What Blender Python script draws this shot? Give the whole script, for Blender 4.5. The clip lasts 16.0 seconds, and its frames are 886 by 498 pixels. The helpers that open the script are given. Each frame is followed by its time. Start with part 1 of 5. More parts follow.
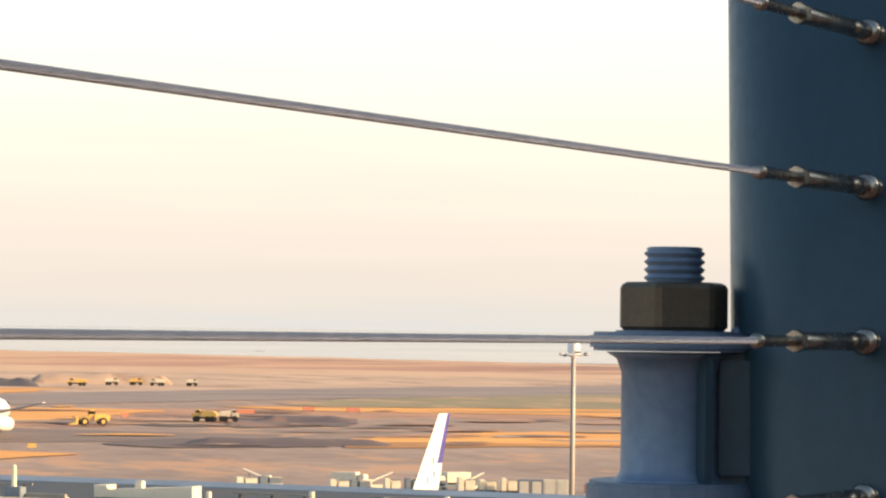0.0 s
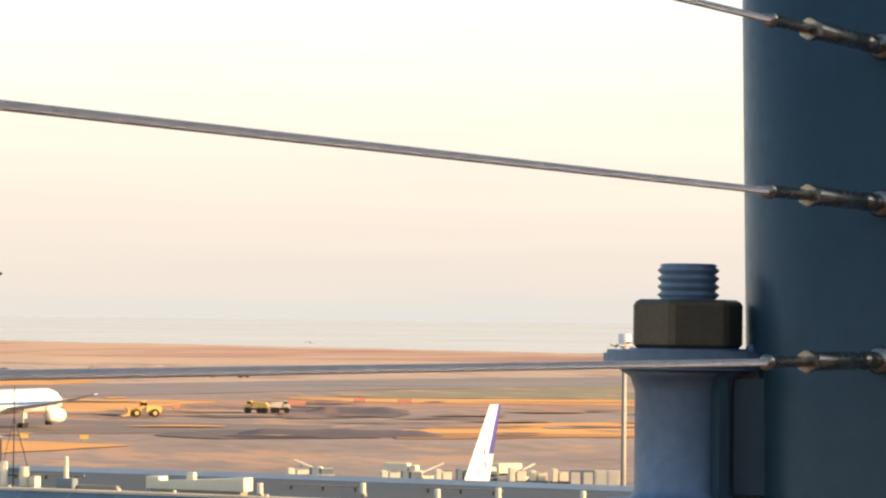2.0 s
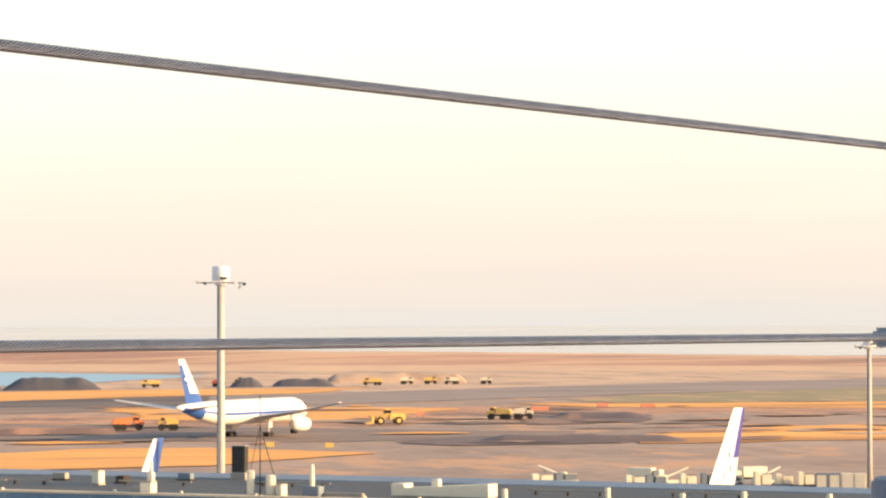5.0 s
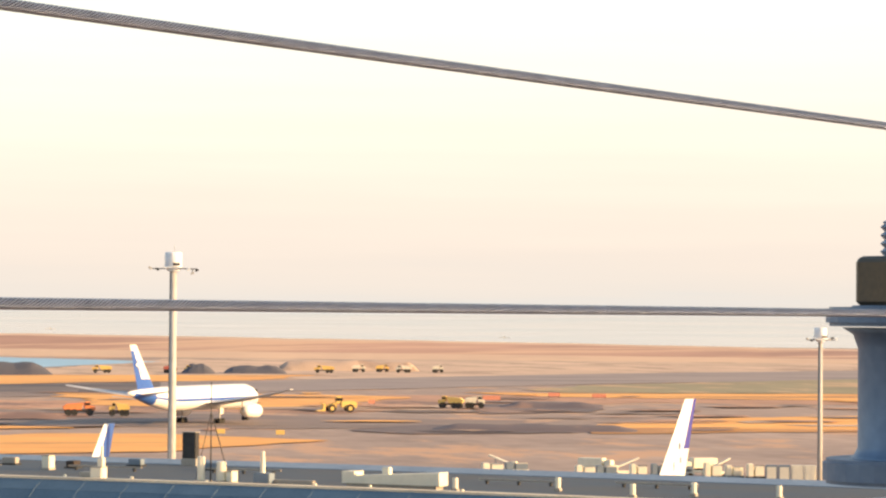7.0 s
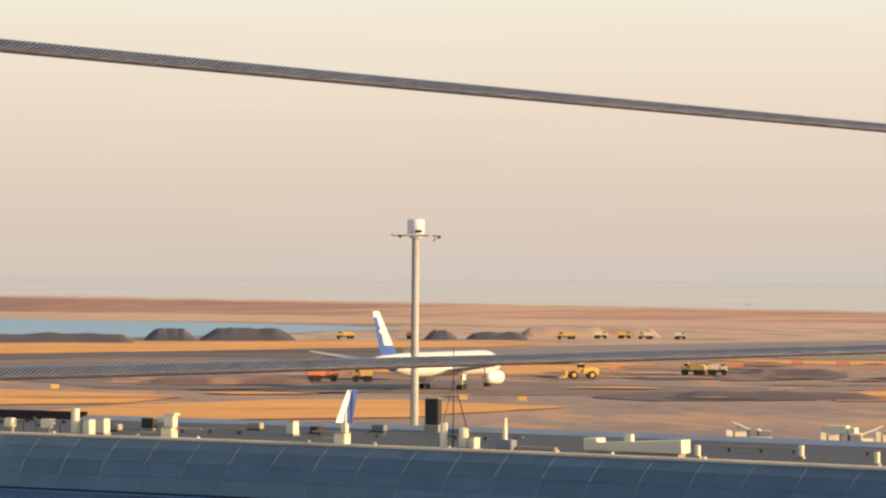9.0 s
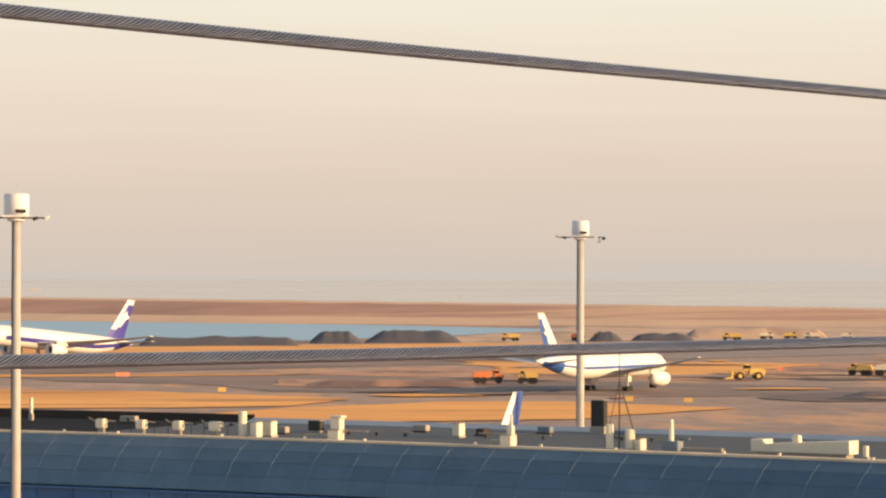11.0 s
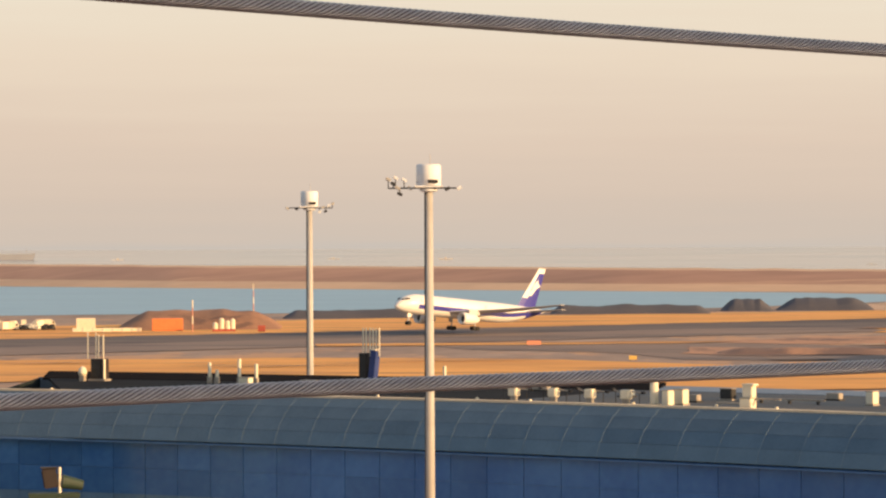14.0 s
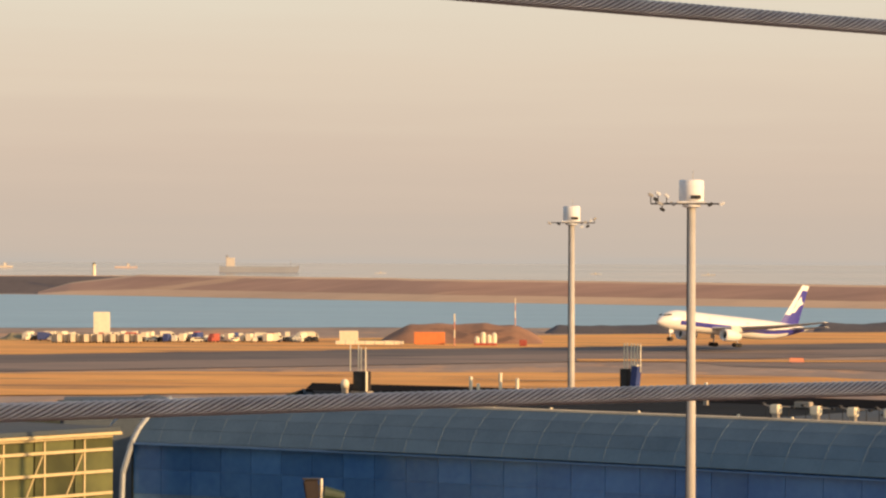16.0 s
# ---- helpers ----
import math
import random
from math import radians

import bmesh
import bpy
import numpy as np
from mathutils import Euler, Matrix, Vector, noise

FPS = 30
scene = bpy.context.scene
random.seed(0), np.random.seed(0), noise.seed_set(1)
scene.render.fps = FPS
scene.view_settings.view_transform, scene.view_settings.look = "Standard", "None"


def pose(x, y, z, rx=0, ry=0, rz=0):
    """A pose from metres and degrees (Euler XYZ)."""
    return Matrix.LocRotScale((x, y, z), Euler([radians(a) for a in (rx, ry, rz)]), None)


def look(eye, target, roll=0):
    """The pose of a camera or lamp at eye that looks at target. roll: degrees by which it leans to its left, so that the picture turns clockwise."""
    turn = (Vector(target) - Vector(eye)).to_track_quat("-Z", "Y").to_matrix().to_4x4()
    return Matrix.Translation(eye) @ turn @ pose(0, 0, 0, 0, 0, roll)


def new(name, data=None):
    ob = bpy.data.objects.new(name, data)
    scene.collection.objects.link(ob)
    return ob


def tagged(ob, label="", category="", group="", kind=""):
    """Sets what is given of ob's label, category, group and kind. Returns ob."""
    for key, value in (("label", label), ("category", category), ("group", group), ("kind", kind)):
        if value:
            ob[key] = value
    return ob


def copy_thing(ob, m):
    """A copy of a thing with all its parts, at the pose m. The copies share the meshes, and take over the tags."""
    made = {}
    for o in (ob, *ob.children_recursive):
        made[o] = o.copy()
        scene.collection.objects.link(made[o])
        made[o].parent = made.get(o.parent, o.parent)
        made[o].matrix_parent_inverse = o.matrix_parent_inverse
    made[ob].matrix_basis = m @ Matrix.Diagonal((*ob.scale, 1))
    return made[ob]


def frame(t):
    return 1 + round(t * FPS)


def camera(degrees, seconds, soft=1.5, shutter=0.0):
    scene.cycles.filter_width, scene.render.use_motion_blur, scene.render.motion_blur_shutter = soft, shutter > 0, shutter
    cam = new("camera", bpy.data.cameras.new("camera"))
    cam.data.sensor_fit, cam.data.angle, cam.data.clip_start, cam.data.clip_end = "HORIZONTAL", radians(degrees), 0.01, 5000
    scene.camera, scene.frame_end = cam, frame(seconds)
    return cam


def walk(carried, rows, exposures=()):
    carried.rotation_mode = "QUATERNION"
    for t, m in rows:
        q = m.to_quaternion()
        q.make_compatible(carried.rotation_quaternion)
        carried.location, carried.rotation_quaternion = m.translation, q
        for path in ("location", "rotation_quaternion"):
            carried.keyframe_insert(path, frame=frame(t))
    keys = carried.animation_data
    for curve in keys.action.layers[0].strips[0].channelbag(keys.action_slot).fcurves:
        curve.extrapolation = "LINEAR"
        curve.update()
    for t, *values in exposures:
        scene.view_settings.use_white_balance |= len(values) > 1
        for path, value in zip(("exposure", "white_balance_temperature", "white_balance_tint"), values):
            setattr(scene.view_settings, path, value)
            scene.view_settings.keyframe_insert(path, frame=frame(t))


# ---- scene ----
cam = camera(16.66, 16.0, soft=2.3)
# seconds; place; turn to the left, tilt up and lean in degrees
ROWS = [
    (0, -0.0043, -0.0112, 27.0000, -16.455, 1.544, 0.797),
    (0.5, -0.0048, -0.0130, 27.0226, -16.484, 1.665, 0.900),
    (1, 0.0064, 0.0006, 27.0136, -16.455, 1.597, 0.680),
    (1.5, 0.0128, -0.0031, 27.0215, -16.130, 1.453, 0.726),
    (2, 0.0299, 0.0023, 27.0204, -15.493, 1.358, 0.667),
    (2.5, 0.0236, -0.0191, 27.0176, -15.460, 1.344, -0.060),
    (3, 0.0269, -0.0099, 27.0122, -15.270, 1.313, -0.422),
    (3.5, 0.0231, -0.0254, 27.0076, -14.592, 1.305, -0.894),
    (4, 0.0169, -0.0262, 27.0050, -14.299, 1.483, -0.510),
    (4.5, 0.0075, -0.0087, 27.0069, -11.694, 1.490, -0.495),
    (4.7, 0.0068, -0.0070, 27.0059, -10.911, 1.462, -0.158),
    (6.8, 0.0165, 0.0061, 26.9938, -11.797, 1.306, 0.363),
    (7, 0.0118, 0.0094, 26.9936, -11.828, 1.229, 0.457),
    (7.5, -0.0012, 0.0173, 26.9920, -11.779, 1.091, 0.279),
    (8, 0.0017, 0.0305, 27.0117, -8.546, 0.879, -0.389),
    (8.5, 0.0267, 0.0168, 27.0275, -7.617, 0.645, 0.361),
    (9, 0.0215, 0.0234, 27.0295, -7.255, 0.558, 0.463),
    (9.2, 0.0202, 0.0216, 27.0286, -6.723, 0.542, 0.275),
    (11.3, -0.0250, -0.0022, 27.0204, -3.731, 0.561, 0.089),
    (11.5, -0.0292, -0.0035, 27.0178, -3.313, 0.490, 0.023),
    (12, -0.0441, 0.0054, 27.0336, -1.361, 0.384, 0.077),
    (12.5, -0.0508, 0.0079, 27.0354, 0.000, 0.215, 0.121),
    (13, -0.0535, 0.0115, 27.0353, 1.500, 0.047, -0.078),
    (13.5, -0.0529, 0.0112, 27.0349, 3.054, -0.034, -0.447),
    (14, -0.0537, 0.0198, 27.0381, 3.609, -0.018, -0.253),
    (14.5, -0.0522, 0.0372, 27.0397, 5.159, 0.111, -0.112),
    (15, -0.0467, 0.0499, 27.0407, 6.103, 0.213, 0.055),
    (15.5, -0.0418, 0.0575, 27.0405, 7.449, 0.304, 0.168),
    (16, -0.0424, 0.0670, 27.0344, 8.570, 0.267, 0.219),
]
EXPOSURES = [(0.0, 0.91, 6340, 5), (2.5, 0.89, 6350, 5), (3.0, 0.77, 6330, 5), (3.6, 0.61, 6330, 5), (4.0, 0.93, 6330, 5), (4.5, 0.97, 6430, 6), (6.8, 0.96, 6430, 6), (7.0, 0.95, 6430, 6), (7.5, 0.59, 6450, 5),
             (8.0, 0.46, 6600, 8), (9.0, 0.45, 6700, 8), (12.5, 0.46, 6800, 9), (14.5, 0.32, 7000, 10), (16.0, 0.22, 7050, 10)]
walk(cam, [(t, pose(x, y, z, 0, 0, yaw) @ pose(0, 0, 0, 90 + tilt, 0, 0) @ pose(0, 0, 0, 0, 0, lean))
           for t, x, y, z, yaw, tilt, lean in ROWS], EXPOSURES)

# ---- light: a low evening sun behind the camera and to its right, over a hazy sky ----
SUN_TURN, SUN_HEIGHT = 67.0, 13.5          # degrees to the right of straight behind; above the horizon
to_sun = Vector((math.sin(radians(SUN_TURN)) * math.cos(radians(SUN_HEIGHT)),
                 -math.cos(radians(SUN_TURN)) * math.cos(radians(SUN_HEIGHT)), math.sin(radians(SUN_HEIGHT))))
sun_data = bpy.data.lights.new("sun", "SUN")
sun_data.energy, sun_data.angle, sun_data.color = 5.0, radians(0.6), (1.0, 0.60, 0.28)
sun = new("sun", sun_data)
sun.matrix_world = look(to_sun * 100, (0, 0, 0))

world = bpy.data.worlds.new("evening_sky")
scene.world = world
world.use_nodes = True
wn, wl = world.node_tree.nodes, world.node_tree.links
wn.clear()
w_out = wn.new("ShaderNodeOutputWorld")
w_mix = wn.new("ShaderNodeMixShader")
w_sky_bg, w_haze_bg = wn.new("ShaderNodeBackground"), wn.new("ShaderNodeBackground")
sky = wn.new("ShaderNodeTexSky")
sky.sky_type, sky.sun_disc = "NISHITA", False
sky.sun_elevation, sky.sun_rotation = radians(SUN_HEIGHT), radians(180 - SUN_TURN)
sky.dust_density, sky.ozone_density = 3.0, 1.5
w_sky_bg.inputs["Strength"].default_value = 0.15
coord, split = wn.new("ShaderNodeTexCoord"), wn.new("ShaderNodeSeparateXYZ")
span, ramp, fade = wn.new("ShaderNodeMapRange"), wn.new("ShaderNodeValToRGB"), wn.new("ShaderNodeMapRange")
span.inputs["From Min"].default_value, span.inputs["From Max"].default_value = 0.0, 0.14
fade.inputs["From Min"].default_value, fade.inputs["From Max"].default_value = 0.08, 0.45
fade.interpolation_type = "SMOOTHSTEP"
HAZE = [(0.0, (0.452, 0.414, 0.386)), (0.03, (0.480, 0.419, 0.375)), (0.12, (0.512, 0.432, 0.376)), (0.25, (0.558, 0.464, 0.394)), (0.45, (0.62, 0.535, 0.447)), (0.75, (0.66, 0.637, 0.55)), (1.0, (0.69, 0.69, 0.635))]
while len(ramp.color_ramp.elements) < len(HAZE):
    ramp.color_ramp.elements.new(0.5)
for el, (at, c) in zip(ramp.color_ramp.elements, HAZE):
    el.position, el.color = at, (*c, 1)
w_haze_bg.inputs["Strength"].default_value = 1.0
wl.new(coord.outputs["Generated"], split.inputs[0])
wl.new(split.outputs["Z"], span.inputs["Value"])
wl.new(split.outputs["Z"], fade.inputs["Value"])
streak_map, streaks, uneven = wn.new("ShaderNodeMapping"), wn.new("ShaderNodeTexNoise"), wn.new("ShaderNodeMath")
streak_map.inputs["Scale"].default_value = (3.0, 3.0, 60.0)
streaks.inputs["Scale"].default_value, streaks.inputs["Detail"].default_value = 2.0, 4
uneven.operation = "MULTIPLY_ADD"
uneven.inputs[1].default_value = 0.16
wl.new(coord.outputs["Generated"], streak_map.inputs["Vector"])
wl.new(streak_map.outputs["Vector"], streaks.inputs["Vector"])
wl.new(streaks.outputs["Fac"], uneven.inputs[0])
wl.new(span.outputs["Result"], uneven.inputs[2])
level = wn.new("ShaderNodeMath")
level.operation = "SUBTRACT"
level.inputs[1].default_value = 0.08
wl.new(uneven.outputs[0], level.inputs[0])
wl.new(level.outputs[0], ramp.inputs["Fac"])
wl.new(ramp.outputs["Color"], w_haze_bg.inputs["Color"])
wl.new(sky.outputs["Color"], w_sky_bg.inputs["Color"])
wl.new(fade.outputs["Result"], w_mix.inputs["Fac"])
wl.new(w_haze_bg.outputs[0], w_mix.inputs[1])
wl.new(w_sky_bg.outputs[0], w_mix.inputs[2])
wl.new(w_mix.outputs[0], w_out.inputs["Surface"])


# ---- materials ----
def mat(name, c1, c2=None, scale=1.0, rough=0.7, metal=0.0, bump=0.0, fine=None, stretch=(1, 1, 1), spread=0.0, coat=0.0):
    """A surface between two colours, by noise at two scales; spread varies it from piece to piece."""
    m = bpy.data.materials.new(name)
    m.use_nodes = True
    n, l = m.node_tree.nodes, m.node_tree.links
    b = n["Principled BSDF"]
    c2 = c2 or tuple(v * 0.8 for v in c1)
    tc, mp = n.new("ShaderNodeTexCoord"), n.new("ShaderNodeMapping")
    mp.inputs["Scale"].default_value = stretch
    l.new(tc.outputs["Object"], mp.inputs["Vector"])
    big, small = n.new("ShaderNodeTexNoise"), n.new("ShaderNodeTexNoise")
    big.inputs["Scale"].default_value, big.inputs["Detail"].default_value = scale, 5
    small.inputs["Scale"].default_value, small.inputs["Detail"].default_value = fine or scale * 9, 4
    for t in (big, small):
        l.new(mp.outputs["Vector"], t.inputs["Vector"])
    add = n.new("ShaderNodeMath")
    add.operation = "MULTIPLY_ADD"
    add.inputs[1].default_value = 0.45
    l.new(small.outputs["Fac"], add.inputs[0])
    l.new(big.outputs["Fac"], add.inputs[2])
    rg = n.new("ShaderNodeMapRange")
    rg.inputs["From Min"].default_value, rg.inputs["From Max"].default_value = 0.5, 0.95
    l.new(add.outputs[0], rg.inputs["Value"])
    mix = n.new("ShaderNodeMix")
    mix.data_type = "RGBA"
    mix.inputs["A"].default_value, mix.inputs["B"].default_value = (*c1, 1), (*c2, 1)
    l.new(rg.outputs["Result"], mix.inputs["Factor"])
    colour = mix.outputs["Result"]
    if spread:
        oi, hv, mr = n.new("ShaderNodeObjectInfo"), n.new("ShaderNodeHueSaturation"), n.new("ShaderNodeMapRange")
        mr.inputs["To Min"].default_value, mr.inputs["To Max"].default_value = 1 - spread, 1 + spread
        l.new(oi.outputs["Random"], mr.inputs["Value"])
        l.new(mr.outputs["Result"], hv.inputs["Value"])
        l.new(colour, hv.inputs["Color"])
        colour = hv.outputs["Color"]
    l.new(colour, b.inputs["Base Color"])
    b.inputs["Metallic"].default_value = metal
    rr = n.new("ShaderNodeMapRange")
    rr.inputs["To Min"].default_value, rr.inputs["To Max"].default_value = max(rough - 0.1, 0.02), min(rough + 0.1, 1)
    l.new(small.outputs["Fac"], rr.inputs["Value"])
    l.new(rr.outputs["Result"], b.inputs["Roughness"])
    b.inputs["Coat Weight"].default_value = coat
    if bump:
        bp = n.new("ShaderNodeBump")
        bp.inputs["Strength"].default_value, bp.inputs["Distance"].default_value = bump, 0.3 / (fine or scale * 9)
        l.new(small.outputs["Fac"], bp.inputs["Height"])
        l.new(bp.outputs["Normal"], b.inputs["Normal"])
    return m


def ground_mat(name, c1, c2, scale, rough, fine, stretch, third, share=0.51, streak=(1.0, 0.42, 1.0)):
    """Open ground: broad tone, streaks of a third colour where a stretched noise runs high, and fine mottling."""
    m = mat(name, c1, c2, scale, rough, fine=fine, stretch=stretch)
    n, l = m.node_tree.nodes, m.node_tree.links
    b = n["Principled BSDF"]
    old = b.inputs["Base Color"].links[0].from_socket
    tc, mp, t = n.new("ShaderNodeTexCoord"), n.new("ShaderNodeMapping"), n.new("ShaderNodeTexNoise")
    mp.inputs["Scale"].default_value = streak
    mp.inputs["Location"].default_value = (17.0 * len(name), 5.0, 0.0)
    t.inputs["Scale"].default_value, t.inputs["Detail"].default_value, t.inputs["Roughness"].default_value = 0.03, 7, 0.66
    cut, mix = n.new("ShaderNodeMapRange"), n.new("ShaderNodeMix")
    cut.interpolation_type = "SMOOTHSTEP"
    cut.inputs["From Min"].default_value, cut.inputs["From Max"].default_value = share, share + 0.09
    cut.inputs["To Max"].default_value = 0.85
    mix.data_type = "RGBA"
    l.new(tc.outputs["Object"], mp.inputs["Vector"])
    l.new(mp.outputs["Vector"], t.inputs["Vector"])
    l.new(t.outputs["Fac"], cut.inputs["Value"])
    l.new(cut.outputs["Result"], mix.inputs["Factor"])
    l.new(old, mix.inputs["A"])
    mix.inputs["B"].default_value = (*third, 1)
    l.new(mix.outputs["Result"], b.inputs["Base Color"])
    return m


galvanised = mat("galvanised_steel", (0.170, 0.242, 0.342), (0.110, 0.166, 0.246), 9, 0.5, 0.45, 0.08, fine=120)
post_paint = mat("grey_blue_post_paint", (0.030, 0.068, 0.097), (0.019, 0.047, 0.070), 5, 0.42, 0.0, 0.05, fine=120, stretch=(1, 1, 0.6))
nut_steel = mat("dull_brown_nut_steel", (0.125, 0.098, 0.060), (0.075, 0.066, 0.050), 25, 0.5, 0.5, 0.1, fine=220)
post_paint.node_tree.nodes["Principled BSDF"].inputs["Specular IOR Level"].default_value = 0.4
fitting_steel = mat("stainless_fitting", (0.40, 0.37, 0.32), (0.16, 0.15, 0.13), 40, 0.24, 0.95, 0.05, fine=400)
rope_steel = mat("wire_rope_steel", (0.68, 0.62, 0.61), (0.50, 0.45, 0.44), 60, 0.42, 0.45)
# dark colour for the shade in the grooves between rope strands
rope_groove = mat("shaded_wire_groove", (0.23, 0.185, 0.17), (0.15, 0.12, 0.11), 60, 0.8)
deck_mat = mat("deck_planks", (0.52, 0.22, 0.12), (0.40, 0.165, 0.09), 2, 0.8, 0, 0.1)
wall_paint = mat("terrace_wall", (0.40, 0.39, 0.385), (0.34, 0.33, 0.325), 0.6, 0.8)
tarmac = ground_mat("taupe_concrete_apron", (0.44, 0.325, 0.255), (0.25, 0.19, 0.16), 0.02, 0.9, 0.16, (1.0, 0.5, 1), (0.56, 0.33, 0.19))
asphalt = ground_mat("runway_asphalt", (0.10, 0.087, 0.09), (0.185, 0.145, 0.125), 0.025, 0.85, 0.2, (0.5, 0.9, 1), (0.05, 0.048, 0.056), 0.51, (0.22, 0.9, 1))
pale_runway = ground_mat("pale_worn_runway_concrete", (0.27, 0.222, 0.205), (0.35, 0.28, 0.24), 0.025, 0.85, 0.2, (0.5, 0.9, 1), (0.20, 0.168, 0.162), 0.51, (0.22, 0.9, 1))
# lighter copy of the asphalt, with the lift from haze in its colour
taxi_asphalt = ground_mat("pale_worn_taxiway_asphalt", (0.20, 0.155, 0.135), (0.29, 0.215, 0.175), 0.025, 0.85, 0.2, (0.5, 0.9, 1), (0.13, 0.108, 0.105), 0.51, (0.22, 0.9, 1))
dry_grass = ground_mat("dry_grass", (0.94, 0.475, 0.125), (0.68, 0.32, 0.09), 0.03, 0.95, 0.22, (0.4, 1, 1), (0.36, 0.18, 0.075), 0.53, (0.2, 0.9, 1))
pale_sand = ground_mat("pale_reclaimed_sand", (0.68, 0.48, 0.33), (0.46, 0.33, 0.235), 0.018, 0.95, 0.12, (1, 0.4, 1), (0.36, 0.25, 0.18))
green_grass = ground_mat("grey_green_grass", (0.33, 0.285, 0.165), (0.25, 0.215, 0.125), 0.03, 0.95, 0.2, (1, 0.5, 1), (0.52, 0.34, 0.19))
brown_earth = ground_mat("brown_earth", (0.58, 0.32, 0.195), (0.38, 0.22, 0.145), 0.03, 0.95, 0.22, (1, 0.5, 1), (0.17, 0.115, 0.1))
mound_earth = ground_mat("reddish_mound_earth", (0.40, 0.215, 0.13), (0.27, 0.15, 0.095), 0.06, 0.95, 0.5, (1, 1, 1), (0.17, 0.10, 0.075), 0.52, (2, 2, 3))
dark_earth = ground_mat("dark_spoil_earth", (0.115, 0.095, 0.105), (0.165, 0.13, 0.125), 0.03, 0.95, 0.3, (1, 0.6, 1), (0.30, 0.19, 0.14))
bank_brown = ground_mat("embankment_scrub", (0.56, 0.335, 0.235), (0.37, 0.22, 0.165), 0.008, 0.95, 0.05, (0.5, 1, 1), (0.66, 0.44, 0.28), 0.53, (0.05, 0.7, 1))
bank_tan = mat("embankment_toe_stone", (0.7, 0.49, 0.32), (0.56, 0.39, 0.27), 0.01, 0.95, fine=0.06)
breakwater_stone = mat("dark_breakwater_stone", (0.13, 0.115, 0.12), (0.09, 0.08, 0.085), 0.02, 0.9, fine=0.1)
water_mat = mat("calm_bay_water", (0.265, 0.465, 0.60), (0.21, 0.395, 0.53), 0.02, 0.4, 0, 0.0, fine=0.2, stretch=(0.2, 1, 1))
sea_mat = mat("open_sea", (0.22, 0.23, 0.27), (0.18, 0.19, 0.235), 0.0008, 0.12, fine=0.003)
roof_panel = mat("grey_blue_roof_panel", (0.158, 0.232, 0.282), (0.124, 0.188, 0.235), 0.4, 0.45, 0.5, fine=4, spread=0.06)
seam_mat = mat("pale_roof_seam", (0.215, 0.285, 0.33), (0.15, 0.215, 0.255), 1.6, 0.5, 0.3)
end_steel = mat("pale_end_frame", (0.36, 0.41, 0.45), (0.30, 0.345, 0.38), 0.8, 0.5, 0.2)
roof_flat = mat("roof_membrane", (0.042, 0.076, 0.113), (0.070, 0.080, 0.088), 0.15, 0.9, fine=2)
# paler than roof_rim: part of the rim's sunlight is in its colour
rim_cream = mat("sunlit_cream_rim", (0.76, 0.65, 0.47), (0.56, 0.47, 0.34), 0.25, 0.7, fine=3)
roof_brown = mat("blackish_flat_roof", (0.018, 0.021, 0.026), (0.011, 0.013, 0.017), 0.15, 0.9, fine=2)
roof_rim = mat("roof_rim_metal", (0.42, 0.38, 0.32), (0.32, 0.29, 0.25), 0.5, 0.6, 0.2)
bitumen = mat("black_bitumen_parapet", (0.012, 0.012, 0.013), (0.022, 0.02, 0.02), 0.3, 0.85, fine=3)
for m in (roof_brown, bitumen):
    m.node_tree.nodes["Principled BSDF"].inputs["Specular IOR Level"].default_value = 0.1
parapet_blue = mat("blue_grey_parapet", (0.20, 0.255, 0.31), (0.145, 0.185, 0.23), 0.2, 0.6, fine=2)
parapet_pale = mat("pale_blue_parapet", (0.27, 0.345, 0.42), (0.20, 0.265, 0.335), 0.2, 0.6, fine=2)
annex_blue = mat("dull_blue_grey_cladding", (0.085, 0.115, 0.15), (0.06, 0.085, 0.115), 0.2, 0.7, fine=2)
blue_glass = mat("blue_facade_glass", (0.075, 0.225, 0.50), (0.038, 0.145, 0.385), 0.16, 0.14, 0.15, fine=1.4, spread=0.12)
# bottom pane row: reflection and inside light are put into this paler colour
pale_row_glass = mat("pale_blue_reflection_glass", (0.16, 0.32, 0.50), (0.115, 0.25, 0.41), 0.35, 0.2, 0.3, fine=3, spread=0.14)
frame_steel = mat("facade_frame", (0.08, 0.20, 0.41), (0.06, 0.155, 0.33), 1, 0.4, 0.3)
yellow_frame = mat("cream_mullion_paint", (0.58, 0.50, 0.29), (0.48, 0.41, 0.24), 1, 0.6)
green_glass = mat("green_tinted_glass", (0.145, 0.16, 0.07), (0.045, 0.055, 0.034), 0.12, 0.14, 0, fine=0.5, spread=0.45)
link_dark = mat("dark_link_glass", (0.016, 0.024, 0.026), (0.024, 0.034, 0.034), 0.4, 0.55)
link_dark.node_tree.nodes["Principled BSDF"].inputs["Specular IOR Level"].default_value = 0.15
white_unit = mat("cream_painted_unit", (0.84, 0.78, 0.61), (0.74, 0.68, 0.53), 0.9, 0.6, fine=8)
pole_paint = mat("pole_paint", (0.50, 0.49, 0.46), (0.41, 0.40, 0.375), 0.8, 0.6, fine=6)
mast_white = mat("white_mast_head_paint", (0.80, 0.83, 0.85), (0.7, 0.73, 0.75), 0.8, 0.55, fine=6)
spoil_grey = mat("blue_grey_spoil", (0.075, 0.078, 0.096), (0.11, 0.105, 0.115), 0.05, 0.95, fine=0.4)
dark_metal = mat("dark_metal", (0.05, 0.05, 0.05), (0.03, 0.03, 0.03), 2, 0.6, 0.3)
blue_panel = mat("blue_panel", (0.04, 0.07, 0.24), (0.03, 0.055, 0.19), 1, 0.5)
